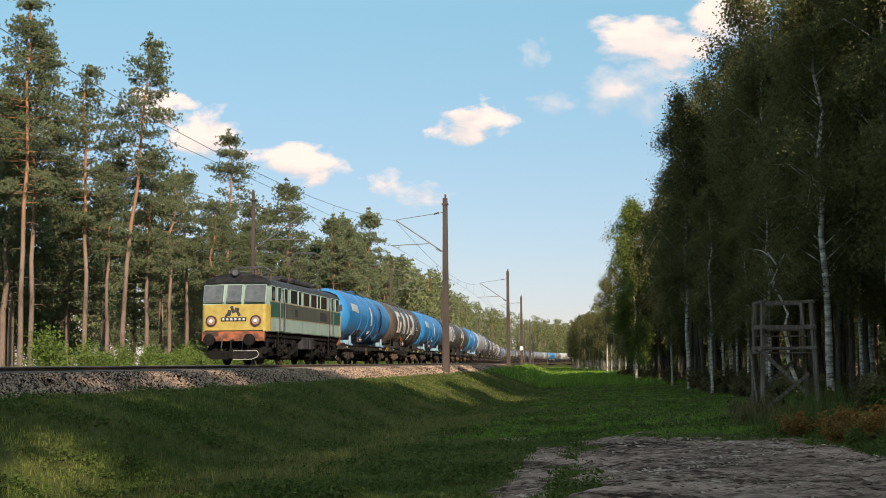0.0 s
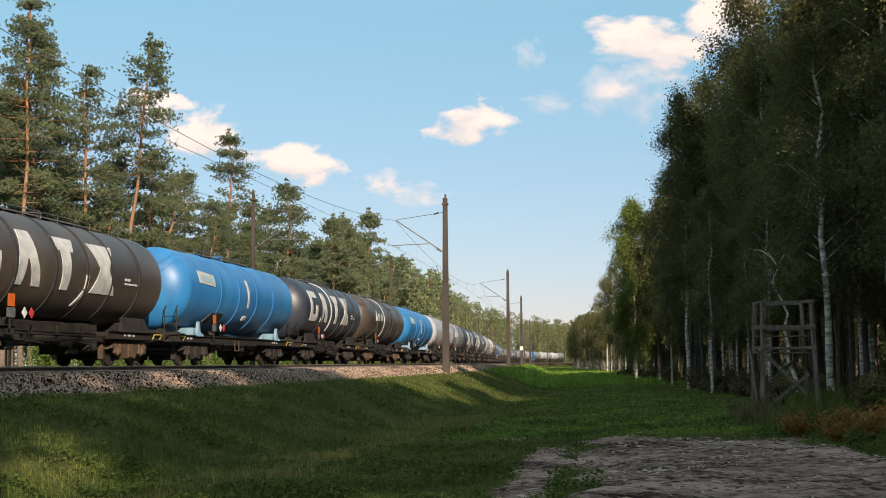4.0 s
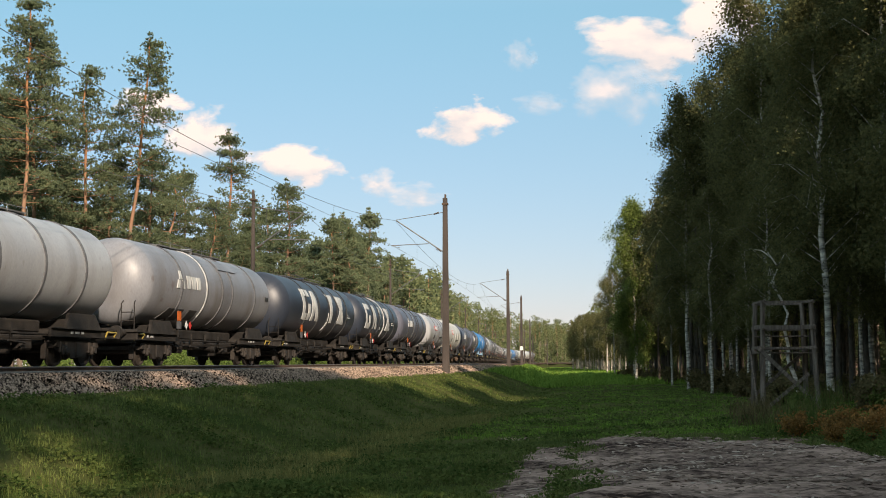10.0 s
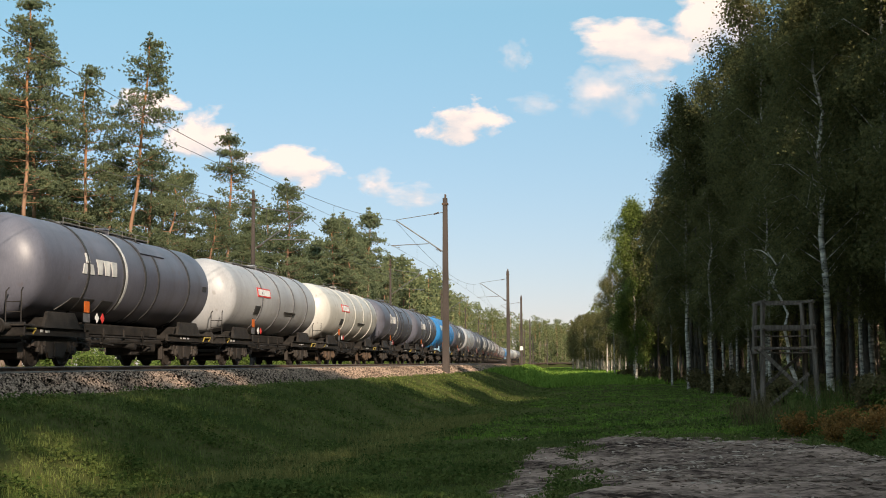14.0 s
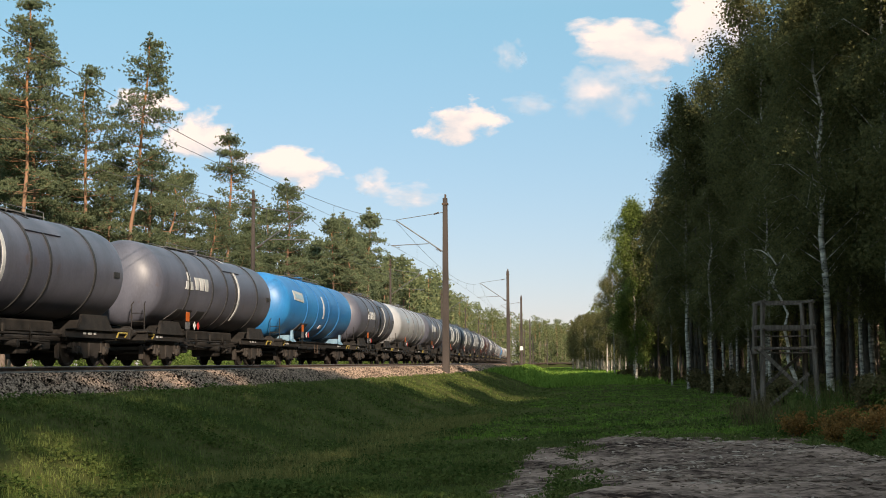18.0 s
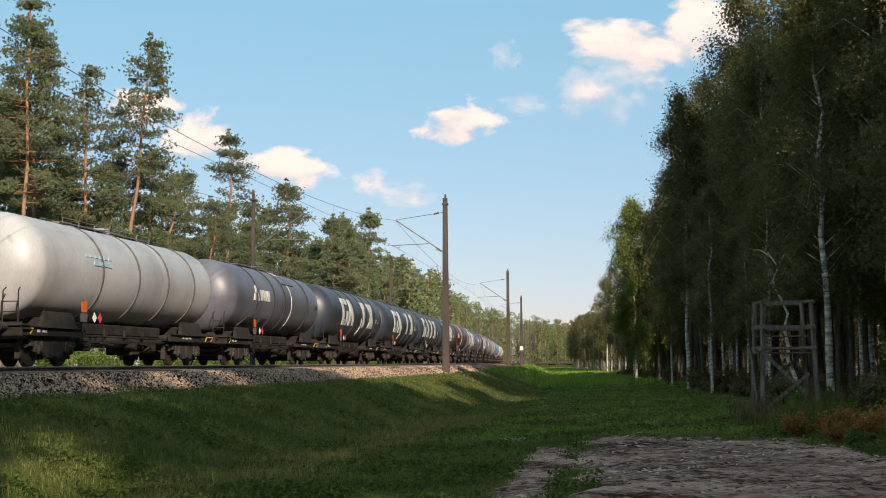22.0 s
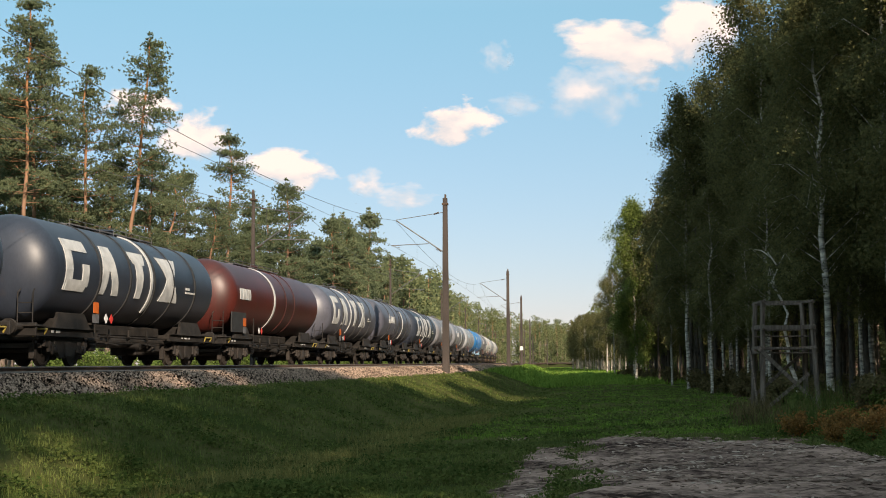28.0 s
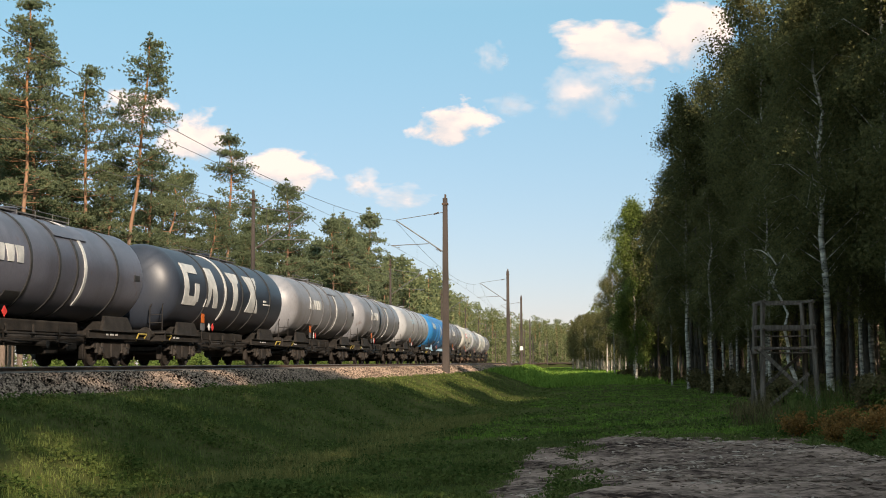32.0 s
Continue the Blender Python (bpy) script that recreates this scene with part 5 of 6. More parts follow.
def birch(seed, H, leaves, spread=1.9, low=0.16, size=0.085, lean=(0.0, 0.0), thick=0.115, bark=None, limbs=46, leaf=None):
    """A birch with a white trunk, rising limbs and a loose hanging crown."""
    rng = np.random.default_rng(seed)
    t = tagged(new("birch_tree"), "slender birch with a white flecked trunk and dense dark leaves", "tree", "birches of the forest edge")
    bm = bmesh.new()
    k = 10
    wob = rng.normal(size=(k + 1, 2)) * 0.09
    pts = [Vector((lean[0] * H * i / k + wob[i][0] * i / k * 2, lean[1] * H * i / k + wob[i][1] * i / k * 2, H * i / k - (0.4 if i == 0 else 0))) for i in range(k + 1)]
    rad = [thick * (1 - 0.88 * i / k) + 0.01 for i in range(k + 1)]
    stem(bm, pts, rad, 8)
    tips = []
    for j in range(limbs):
        u = low + (1 - low) * (j + rng.random()) / limbs
        v = (u - low) / (1 - low)
        L = spread * (0.45 + 0.75 * rng.random()) * (math.sin(math.pi * (0.22 + 0.78 * v)) ** 0.6 + 0.12)
        q = min(k - 1e-6, u * k)
        p0 = pts[int(q)].lerp(pts[int(q) + 1], q - int(q))
        a = rng.random() * math.tau
        p1 = p0 + Vector((math.cos(a) * L * 0.6, math.sin(a) * L * 0.6, L * (0.35 + 0.4 * rng.random())))
        p2 = p0 + Vector((math.cos(a) * L * 1.05, math.sin(a) * L * 1.05, L * (0.0 + 0.5 * rng.random())))
        stem(bm, [p0, p1, p2], [0.022, 0.014, 0.005], 4)
        tips.append((p0, p1, p2, L))
    part("trunk", smooth(bm), bark or birch_bark, t)
    pos = []
    each = leaves // limbs
    for p0, p1, p2, L in tips:
        u = 0.25 + 0.85 * rng.random(each)
        a, b, c = (np.array(p)[None] for p in (p0, p1, p2))
        u2 = u[:, None]
        q = np.where(u2 < 0.5, a + (b - a) * u2 * 2, b + (c - b) * (u2 * 2 - 1))
        q = q + rng.normal(size=(each, 3)) * (0.26, 0.26, 0.30)
        q[:, 2] -= 0.5 * rng.random(each) ** 2
        pos.append(q)
    v, f = leaf_quads(rng, np.concatenate(pos), size, 0.0, 0.62)
    from_arrays("crown", v, f, leaf or birch_leaf, t)
    return t


def scaled(x, y, z, turn, k):
    return pose(x, y, z, 0, 0, turn) @ Matrix.Scale(k, 4)


F_PX = 2257.0


def seen_at(px, depth):
    """The x of a place at that depth along the view, from where it lies across it."""
    return (px - 784.0) / F_PX * depth


def plant_left():
    # the tall pines that stand out, each with its own form
    for seed, px, depth, H, bare, spread, lean in (
            (11, 36, 82, 24.6, 0.44, 3.3, (0.006, 0.0)), (12, 54, 85, 23.4, 0.48, 3.0, (0.010, 0.0)), (13, 149, 88, 21.4, 0.46, 3.1, (-0.014, 0.0)),
            (14, 217, 90, 24.1, 0.58, 2.8, (0.085, 0.0)), (15, 259, 99, 17.5, 0.44, 2.4, (0.01, 0.0)), (16, 402, 118, 22.4, 0.52, 2.7, (0.01, 0.0))):
        t = pine(seed, H, bare, spread, lean, clumps=240, per=156, size=0.15)
        x = seen_at(px, depth)
        t.matrix_basis = pose(x, depth, ground_at(x, depth))
    fine, rough = dict(per=117, size=0.165), dict(per=52, size=0.26)
    forms = []
    for grain in (fine, rough):
        forms += [pine(21, 17.0, 0.50, 2.6, clumps=210, **grain), pine(22, 16.0, 0.42, 2.7, (0.02, 0.01), clumps=210, **grain), pine(23, 18.0, 0.55, 2.5, (-0.02, 0.0), clumps=210, **grain),
                  pine(24, 15.0, 0.30, 2.6, full=True, clumps=210, **grain), pine(25, 16.5, 0.10, 3.4, full=True, clumps=210, **grain), pine(26, 14.0, 0.22, 2.5, full=True, clumps=210, **grain)]
    # thin-crowned form of the unseen wood, for dappled shade
    forms.append(pine(27, 18.0, 0.62, 2.6, clumps=60, per=30, size=0.26))
    spots = [(4, 508, 127, 1.14), (0, 300, 108, 1.0), (2, 330, 112, 1.0), (1, 285, 112, 1.03), (3, 120, 99, 1.1), (0, 185, 104, 1.0), (0, 440, 130, 1.0), (3, 20, 96, 1.35), (1, 5, 92, 1.3), (8, 590, 150, 1.0), (6, 618, 152, 1.0), (4, 10, 104, 1.1), (4, 95, 108, 0.9), (4, 345, 124, 0.8), (10, 420, 142, 0.85)]
    used = [False] * len(forms)
    rng = np.random.default_rng(77)
    where = [(i, seen_at(px, d), float(d), k) for i, px, d, k in spots]
    tries = 0
    while len(where) < 150 and tries < 6000:
        tries += 1
        s = -22.0 + 330.0 * rng.random() ** 1.2
        w = -(13.0 + 40.0 * rng.random() ** 1.6)
        p = on_line(s, w)
        if p.y < 84 or p.x < -0.42 * p.y:
            continue
        if 474 < 784 + F_PX * p.x / p.y < 558 and p.y < 138:
            continue
        if p.y < 108 and rng.random() < 0.75:
            continue
        if min((p.x - q[1]) ** 2 + (p.y - q[2]) ** 2 for q in where) < 6.5:
            continue
        i = int(rng.choice(6, p=(0.26, 0.24, 0.26, 0.10, 0.06, 0.08)))
        where.append((i if p.y < 122 else i + 6, p.x, p.y, (0.78 + 0.32 * rng.random()) * (0.85 if p.y < 125 else 1.0 + 0.15 * min(1.0, (p.y - 125) / 120))))
    # unseen tall thin wood beside and behind the lane, added to shade the slope
    for k in range(40):
        y = 26.0 - 52.0 * rng.random()
        tall = 1.18 + 0.20 * rng.random() if y < 4 else 0.9 + 0.2 * rng.random()
        x = max(-4.0 - 0.5 * (y + 6.0) if y < -6 else 4.5, 0.40 * y + 4.5) + 18.0 * rng.random() ** 1.3
        # every other one is moved aside where it would shade the ballast
        where.append((12, x + (6.5 if x + 0.388 * y < 7.0 and k % 2 else 0.0), y, tall))
    for i, x, y, k in where:
        m = scaled(x, y, ground_at(x, y), rng.random() * 360, k)
        if not used[i]:
            used[i] = True
            forms[i].matrix_basis = m
        else:
            copy_thing(forms[i], m @ Matrix.Scale(1.0 / forms[i].scale.x, 4))
    for i, ok in enumerate(used):
        if not ok:
            for o in (*forms[i].children, forms[i]):
                bpy.data.objects.remove(o)


plant_left()


# the edge runs back to a clearing at 155 to 190 m; the wood beyond it stands in the sun
EDGE_Y = (-60.0, 0.0, 30.0, 50.0, 66.0, 110.0, 152.0, 154.0, 188.0, 190.0, 270.0, 300.0, 420.0, 600.0, 900.0)
EDGE_X = (17.0, 17.0, 16.8, 16.4, 15.6, 18.4, 21.6, 40.0, 42.0, 26.3, 27.6, 31.0, 48.0, 76.0, 150.0)


def plant_right():
    near = [birch(31, 15.5, 30000, 1.9, 0.26, size=0.052), birch(32, 16.5, 30000, 2.1, 0.28, 0.052), birch(33, 14.5, 28000, 1.9, 0.24, 0.052, lean=(-0.03, 0.0), bark=alder_bark), birch(34, 17.0, 30000, 2.0, 0.22, 0.052, bark=alder_bark)]
    for t in near[2:]:
        tagged(t, "slender dark-barked tree with dense dark leaves")
    far = [birch(41, 15.5, 7000, 2.0, 0.20, 0.10), birch(42, 16.5, 7000, 2.1, 0.24, 0.10), birch(43, 15.5, 7000, 2.0, 0.18, 0.10, bark=alder_bark)]
    tagged(far[2], "slender dark-barked tree with dense dark leaves")
    used = set()
    rng = np.random.default_rng(13)
    where = []
    big = birch(36, 15.5, 40000, 2.3, 0.27, 0.052, thick=0.145, lean=(-0.02, 0.0))
    big.matrix_basis = pose(14.25, 47.2, ground_at(14.25, 47.2))
    tagged(big, "stout birch with a bright white trunk beside the lookout", "tree", "birches of the forest edge")
    # thin young birches that show white against the dark inside
    for px, depth, k in ((1256, 60.0, 0.62), (1277, 66.0, 0.6), (1302, 64.0, 0.55), (1321, 58.0, 0.55), (1358, 52.0, 0.62), (1186, 82.0, 0.6), (1520, 50.0, 0.7), (1120, 120.0, 0.7), (1085, 150.0, 0.8), (1072, 170.0, 0.8)):
        where.append((int(depth) % 2, seen_at(px, depth), depth, k))
    slant = birch(35, 5.4, 900, 1.0, 0.72, 0.05, limbs=7, lean=(-0.15, 0.05), thick=0.075)
    slant.matrix_basis = pose(seen_at(1409, 44.0), 44.0, ground_at(12.2, 44.0))
    tagged(slant, "thin leaning birch behind the wooden lookout", "tree", "birches of the forest edge")
    for k in range(16):
        y = 40.0 + 34.0 * (k + rng.random()) / 16
        where.append((2 + k % 2, float(np.interp(y, EDGE_Y, EDGE_X)) + 3.5 + 4.0 * rng.random(), y, 1.18 + 0.20 * rng.random()))
    # unseen trees beside the lane, added to shade the dirt track
    for k in range(14):
        y = -8.0 + 22.0 * (k + rng.random()) / 14
        where.append((2 + k % 2, max(9.5, 0.36 * y + 5.5) + 7.0 * rng.random(), y, 0.75 + 0.25 * rng.random()))
    for row, (gap, deep) in enumerate(((2.3, 0.0), (2.5, 2.6), (2.9, 5.4), (3.6, 9.0))):
        y = -34.0
        while y < 300.0:
            x = float(np.interp(y, EDGE_Y, EDGE_X)) + deep + rng.normal() * 0.7
            # rows before y 34, out of view, are thinned to tune the shade
            if not (y < 34 and rng.random() < (0.84 if y < 6 else 0.58)):
                where.append((int(rng.choice(4, p=(0.07, 0.07, 0.43, 0.43))) if y < 95 and row < 3 else (4 + int(rng.integers(0, 2)) if y > 186 else 6), x, y + rng.normal() * 0.5, (0.88 + 0.22 * rng.random()) * float(np.interp(y, (34.0, 52.0, 62.0, 72.0, 80.0, 90.0, 112.0, 130.0, 150.0, 186.0, 188.0, 300.0), (1.0, 1.15, 1.20, 1.16, 1.07, 0.98, 0.93, 0.86, 0.64, 0.60, 0.58, 0.66))) * (1.0 + 0.06 * row if 36 < y < 70 else 1.0)))
            y += gap * (0.7 + 0.6 * rng.random()) * (1.0 if y < 110 else 1.5)
    # a leafy birch out from the edge; trees are dropped so sun reaches it
    out = birch(37, 14.0, 42000, 2.1, 0.10, 0.062, leaf=bright_leaf)
    out.matrix_basis = pose(15.2, 101.0, ground_at(15.2, 101.0))
    tagged(out, "full sunlit birch that stands out from the forest edge", "tree", "birches of the forest edge")
    forms = near + far
    for i, x, y, k in where:
        u = (101.0 - y) / 0.85
        if 5.0 < u < 42.0 and abs(x - 15.2 - 0.33 * u) < 1.9:
            continue
        if abs(x - 10.7) < 2.4 and 36.5 < y < 45.0 and x < 13.5:
            continue
        m = scaled(x, y, ground_at(x, y), rng.random() * 360, k)
        if i not in used:
            used.add(i)
            forms[i].matrix_basis = m
        else:
            copy_thing(forms[i], m @ Matrix.Scale(1.0 / forms[i].scale.x, 4))


plant_right()


def far_woods():
    """Woods beyond the bend and behind the edges, as one mass of trunks and crowns."""
    rng = np.random.default_rng(3)
    pts = []
    for k in range(330):
        p = on_line(150.0 + 620.0 * rng.random(), -(11.0 + 34.0 * rng.random() ** 1.5))
        pts.append((p.x, p.y))
    for k in range(170):
        y = 300.0 + 420.0 * rng.random()
        pts.append((float(np.interp(y, EDGE_Y, EDGE_X)) + 1.0 + 26.0 * rng.random(), y))
    for k in range(120):
        pts.append((20.0 + 160.0 * rng.random(), 700.0 + 70.0 * rng.random()))
    more = []
    for k in range(260):
        y = 44.0 + 266.0 * rng.random()
        more.append((float(np.interp(y, EDGE_Y, EDGE_X)) + 13.0 + 16.0 * rng.random(), y))
    for k in range(24):
        y = 125.0 + 90.0 * rng.random()
        more.append((-(0.10 + 0.34 * rng.random()) * y - 18.0, y))
    for k in range(66):
        s = 20.0 + 300.0 * rng.random()
        p = on_line(s, -(54.0 + 30.0 * rng.random()))
        more.append((p.x, p.y))
    pts = np.array(pts + more)
    w, s = offsets(pts[:, 0], pts[:, 1])
    lane = pts[:, 0] < np.interp(pts[:, 1], EDGE_Y, EDGE_X)
    keep = (w < -11) | ((w > 9) & ~lane)
    pts = pts[keep]
    z, _, _ = ground_height(pts[:, 0], pts[:, 1])
    vs, fs, tv, tf, off, toff = [], [], [], [], 0, 0
    for (x, y), g in zip(pts, z):
        H = (14.0 + 4.0 * rng.random()) * float(np.interp(y, (60.0, 200.0, 300.0, 450.0), (1.0, 1.05, 1.15, 1.32)))
        right = x > np.interp(y, EDGE_Y, EDGE_X)
        if right:
            H *= 0.74 if y < 420 else 0.92
        low = 0.03 if right or y > 200 else 0.16 + 0.20 * rng.random()
        m, lobes = (1500 if y < 160 else 1000), 15
        lu = low + (0.96 - low) * (np.arange(lobes) + rng.random(lobes)) / lobes
        lv = (lu - low) / (1 - low)
        lr = (1.9 if y < 160 else 2.3) * (0.35 + 0.65 * np.sin(np.pi * np.clip(0.12 + 0.78 * lv, 0, 1))) * (0.35 + 0.65 * rng.random(lobes))
        la = rng.random(lobes) * math.tau
        lobe = np.stack([x + lr * np.cos(la), y + lr * np.sin(la), g + H * lu], -1)
        pick = rng.integers(0, lobes, m)
        shell = rng.normal(size=(m, 3))
        shell /= np.linalg.norm(shell, axis=1)[:, None]
        c = lobe[pick] + shell * (((0.8 if y < 160 else 1.15) + 0.6 * rng.random(lobes))[pick] * (0.55 + 0.45 * rng.random(m)))[:, None] * (1.0, 1.0, 0.75)
        v, f = leaf_quads(rng, c, 0.22 if y < 160 else 0.40, 0.2, 0.55, slim=True)
        vs.append(v), fs.append(f + off)
        off += len(v)
        R = 0.16
        ring = np.array([(R, 0), (-R * 0.5, R * 0.87), (-R * 0.5, -R * 0.87)])
        b = np.concatenate([np.stack([x + ring[:, 0], y + ring[:, 1], np.full(3, g - 0.3)], -1), np.stack([x + ring[:, 0] * 0.3, y + ring[:, 1] * 0.3, np.full(3, g + H * 0.9)], -1)])
        tv.append(b), tf.append(np.array([(0, 1, 4, 3), (1, 2, 5, 4), (2, 0, 3, 5)]) + toff)
        toff += 6
    crowns = from_arrays("far_woods", np.concatenate(vs), np.concatenate(fs), far_leaf)
    tagged(crowns, "dense mixed forest in the distance", "forest", kind="stuff")
    part_of("far_trunks", from_arrays("far_trunks", np.concatenate(tv), np.concatenate(tf), pine_bark, "mesh"), pine_bark, crowns)


far_woods()

# ---- low growth ----


def shrub(seed, H, n, mat, label, name="shrub", group="", size=0.07, wide=0.7):
    rng = np.random.default_rng(seed)
    t = tagged(new(name), label, "shrub", group)
    bm = bmesh.new()
    pos = []
    for k in range(14):
        a, q = rng.random() * math.tau, 0.2 + 0.8 * rng.random()
        top = Vector((math.cos(a) * wide * q * H * 0.6, math.sin(a) * wide * q * H * 0.6, H * (1.1 - 0.5 * q)))
        stem(bm, [Vector((0, 0, -0.1)), top * 0.55 + Vector((0, 0, 0.1 * H)), top], [0.014, 0.009, 0.003], 4)
        u = 0.3 + 0.75 * rng.random(n // 14)
        pos.append(np.array(top)[None] * u[:, None] + rng.normal(size=(n // 14, 3)) * 0.13 * H)
    part("stem", bm, pine_bark, t)
    c = np.concatenate(pos)
    c[:, 2] = np.maximum(c[:, 2], 0.02)
    v, f = leaf_quads(rng, c, size, 0.0, 0.5)
    from_arrays("leaves", v, f, mat, t)
    return t


def plant_shrubs():
    rng = np.random.default_rng(8)
    forms = [shrub(51, 1.3, 2000, shrub_leaf, "leafy bright green bush at the foot of the pines", group="bushes beyond the track", size=0.06), shrub(52, 1.8, 2300, shrub_leaf, "leafy bright green bush at the foot of the pines", group="bushes beyond the track", size=0.06), shrub(53, 0.9, 1400, shrub_leaf, "low bright green bush beside the track", group="bushes beyond the track", size=0.055)]
    used = set()
    for k in range(110):
        s = 14.0 + 150.0 * rng.random() ** 1.3
        p = on_line(s, -(8.5 + 9.0 * rng.random()))
        i = int(rng.integers(0, 3))
        m = scaled(p.x, p.y, ground_at(p.x, p.y), rng.random() * 360, 0.7 + 0.7 * rng.random())
        if i in used:
            copy_thing(forms[i], m @ Matrix.Scale(1.0 / forms[i].scale.x, 4))
        else:
            used.add(i)
            forms[i].matrix_basis = m
    # dark growth under the birches
    dark = [shrub(61, 0.8, 900, brush_leaf, "dark brown-green low bush under the birches", group="undergrowth of the birches", size=0.07, wide=1.0), shrub(62, 0.55, 700, brush_leaf, "dark brown-green low bush under the birches", group="undergrowth of the birches", size=0.06, wide=1.2)]
    used = set()
    for k in range(210):
        y = 36.0 + 110.0 * rng.random() ** 1.5
        x = float(np.interp(y, (36.0, 50.0, 72.0, 110.0, 150.0), (9.6, 12.2, 14.2, 17.2, 20.0))) + 5.5 * rng.random() ** 1.3
        if abs(x - 10.6) < 1.5 and y < 42.0:
            continue
        i = int(rng.integers(0, 2))
        m = scaled(x, y, ground_at(x, y), rng.random() * 360, 0.7 + 0.6 * rng.random())
        if i in used:
            copy_thing(dark[i], m @ Matrix.Scale(1.0 / dark[i].scale.x, 4))
        else:
            used.add(i)
            dark[i].matrix_basis = m
    # withered fern beside the dirt track
    fern = shrub(71, 0.75, 1500, fern_leaf, "withered rust-brown fern beside the dirt track", "fern", "ferns", 0.05, 1.4)
    green = shrub(72, 0.8, 1200, grass_leaf, "green weeds beside the dirt track", "weeds", "weeds", 0.06, 1.2)
    first = True
    for x, y, k in ((7.2, 26.3, 0.62), (7.8, 25.6, 0.72), (8.3, 26.6, 0.78), (8.1, 24.4, 0.66), (8.8, 25.6, 0.8), (7.5, 24.6, 0.5), (9.2, 27.2, 0.8)):
        m = scaled(x, y, ground_at(x, y), 60 * x, k)
        if first:
            fern.matrix_basis = m
        else:
            copy_thing(fern, m @ Matrix.Scale(1.0 / fern.scale.x, 4))
        first = False
    first = True
    for x, y, k in ((7.5, 21.2, 0.42), (7.1, 22.3, 0.40), (7.9, 22.6, 0.5), (7.3, 19.9, 0.36), (8.3, 23.0, 0.55), (10.4, 37.5, 0.7), (12.4, 36.5, 0.9)):
        m = scaled(x, y, ground_at(x, y), 70 * x, k)
        if first:
            green.matrix_basis = m
        else:
            copy_thing(green, m @ Matrix.Scale(1.0 / green.scale.x, 4))
        first = False


plant_shrubs()


def dirt_mask(x, y):
    """1 on the bare dirt of the track, below 0 on grass, ragged between."""
    rough = 0.55 * lumps(x, y, 1.3, 4.0) + 0.45 * lumps(x, y, 3.1, 7.0)
    left = x - (1.7 + 0.11 * (y - 15.0)) + rough
    top = (25.2 + 0.9 * lumps(x, y, 0.8, 1.0) + 0.9 * lumps(x, y, 2.3, 5.0) + 0.7 * lumps(x, y, 5.3, 2.0)) - y
    right = (7.0 - 0.03 * (y - 20.0) + 0.5 * lumps(x, y, 0.9, 3.0)) - x
    wide = np.minimum(np.minimum(left, top * 0.45), right)
    # one wheel's rut runs apart through the grass
    rut = np.minimum(0.24 - np.abs(x - (0.80 + 0.145 * (y - 15.0))) + 0.22 * rough, (23.5 - y) * 0.5)
    bare = 0.35 * (lumps(x, y, 1.1, 11.0) + 0.4 * lumps(x, y, 3.7, 3.0) - 0.62) - 0.25 * np.maximum(0.0, np.abs(y - 27.6) - 0.7) - 0.2 * np.maximum(0.0, np.abs(x - 2.7) - 0.9)
    tufts = 0.9 * np.clip(lumps(x, y, 1.9, 13.0) + 0.5 * lumps(x, y, 5.1, 2.0) - 0.72, 0, 1) * np.clip(3.4 - 0.5 * x, 0, 1.2)
    return np.clip(np.maximum(np.maximum(wide - tufts, rut), bare) / 0.5, -1.0, 1.0)


def build_dirt():
    xs, ys = np.arange(-2.0, 10.0, 0.07), np.arange(9.0, 30.0, 0.09)
    gx, gy = np.meshgrid(xs, ys)
    gz, _, _ = ground_height(gx, gy)
    m = dirt_mask(gx, gy)
    ruts = 0.018 * np.sin(gy * 2.1 + 0.35 * gx + 0.8 * np.sin(gx * 0.7)) + 0.03 * lumps(gx, gy, 2.9, 1.0) + 0.030 * lumps(gx, gy, 7.0, 2.0) + 0.025 * lumps(gx, gy, 15.0, 3.0)
    gz = gz + 0.015 + 0.05 * np.clip(m, -1, 1) + 0.5 * ruts * np.clip(m + 0.3, 0, 1)
    nx, ny = len(xs), len(ys)
    v = np.stack([gx, gy, gz], -1).reshape(-1, 3)
    i = (np.arange(ny - 1)[:, None] * nx + np.arange(nx - 1)[None]).ravel()
    f = np.stack([i, i + 1, i + nx + 1, i + nx], -1)
    f = f[(m.ravel()[f] > -0.9).any(1)]
    tagged(from_arrays("road", v, f, dirt_mat, smooth_on=True), "rutted bare dirt track of grey-brown sandy soil", "dirt track", kind="structure")
    # clods, crumbs and dead stalks on it
    rng = np.random.default_rng(91)
    n = 12000
    x, y = 0.0 + 8.5 * rng.random(n), 12.0 + 16.0 * rng.random(n)
    keep = dirt_mask(x, y) > 0.1 - 0.5 * rng.random(n)
    x, y = x[keep], y[keep]
    n = len(x)
    z, _, _ = ground_height(x, y)
    md = dirt_mask(x, y)
    z = z + 0.015 + 0.05 * md
    ball = np.array([(1, 0, 0), (0, 1, 0), (-1, 0, 0), (0, -1, 0), (0.1, 0.1, 0.7), (0, 0, -0.7)])
    tri = np.array([(0, 1, 4), (1, 2, 4), (2, 3, 4), (3, 0, 4), (1, 0, 5), (2, 1, 5), (3, 2, 5), (0, 3, 5)])
    size = 0.010 + 0.060 * rng.random(n) ** 3.5
    v = ball[None] * (0.6 + 0.8 * rng.random((n, 6, 1))) * size[:, None, None] * np.array([1.7, 1.0, 0.5])
    v = v + np.stack([x, y, z], -1)[:, None, :]
    f = tri[None] + (np.arange(n) * 6)[:, None, None]
    tagged(from_arrays("dirt_clods", v.reshape(-1, 3), f.reshape(-1, 3), clod_mat), "crumbs and clods of dry soil on the dirt track", "soil", kind="stuff")


build_dirt()


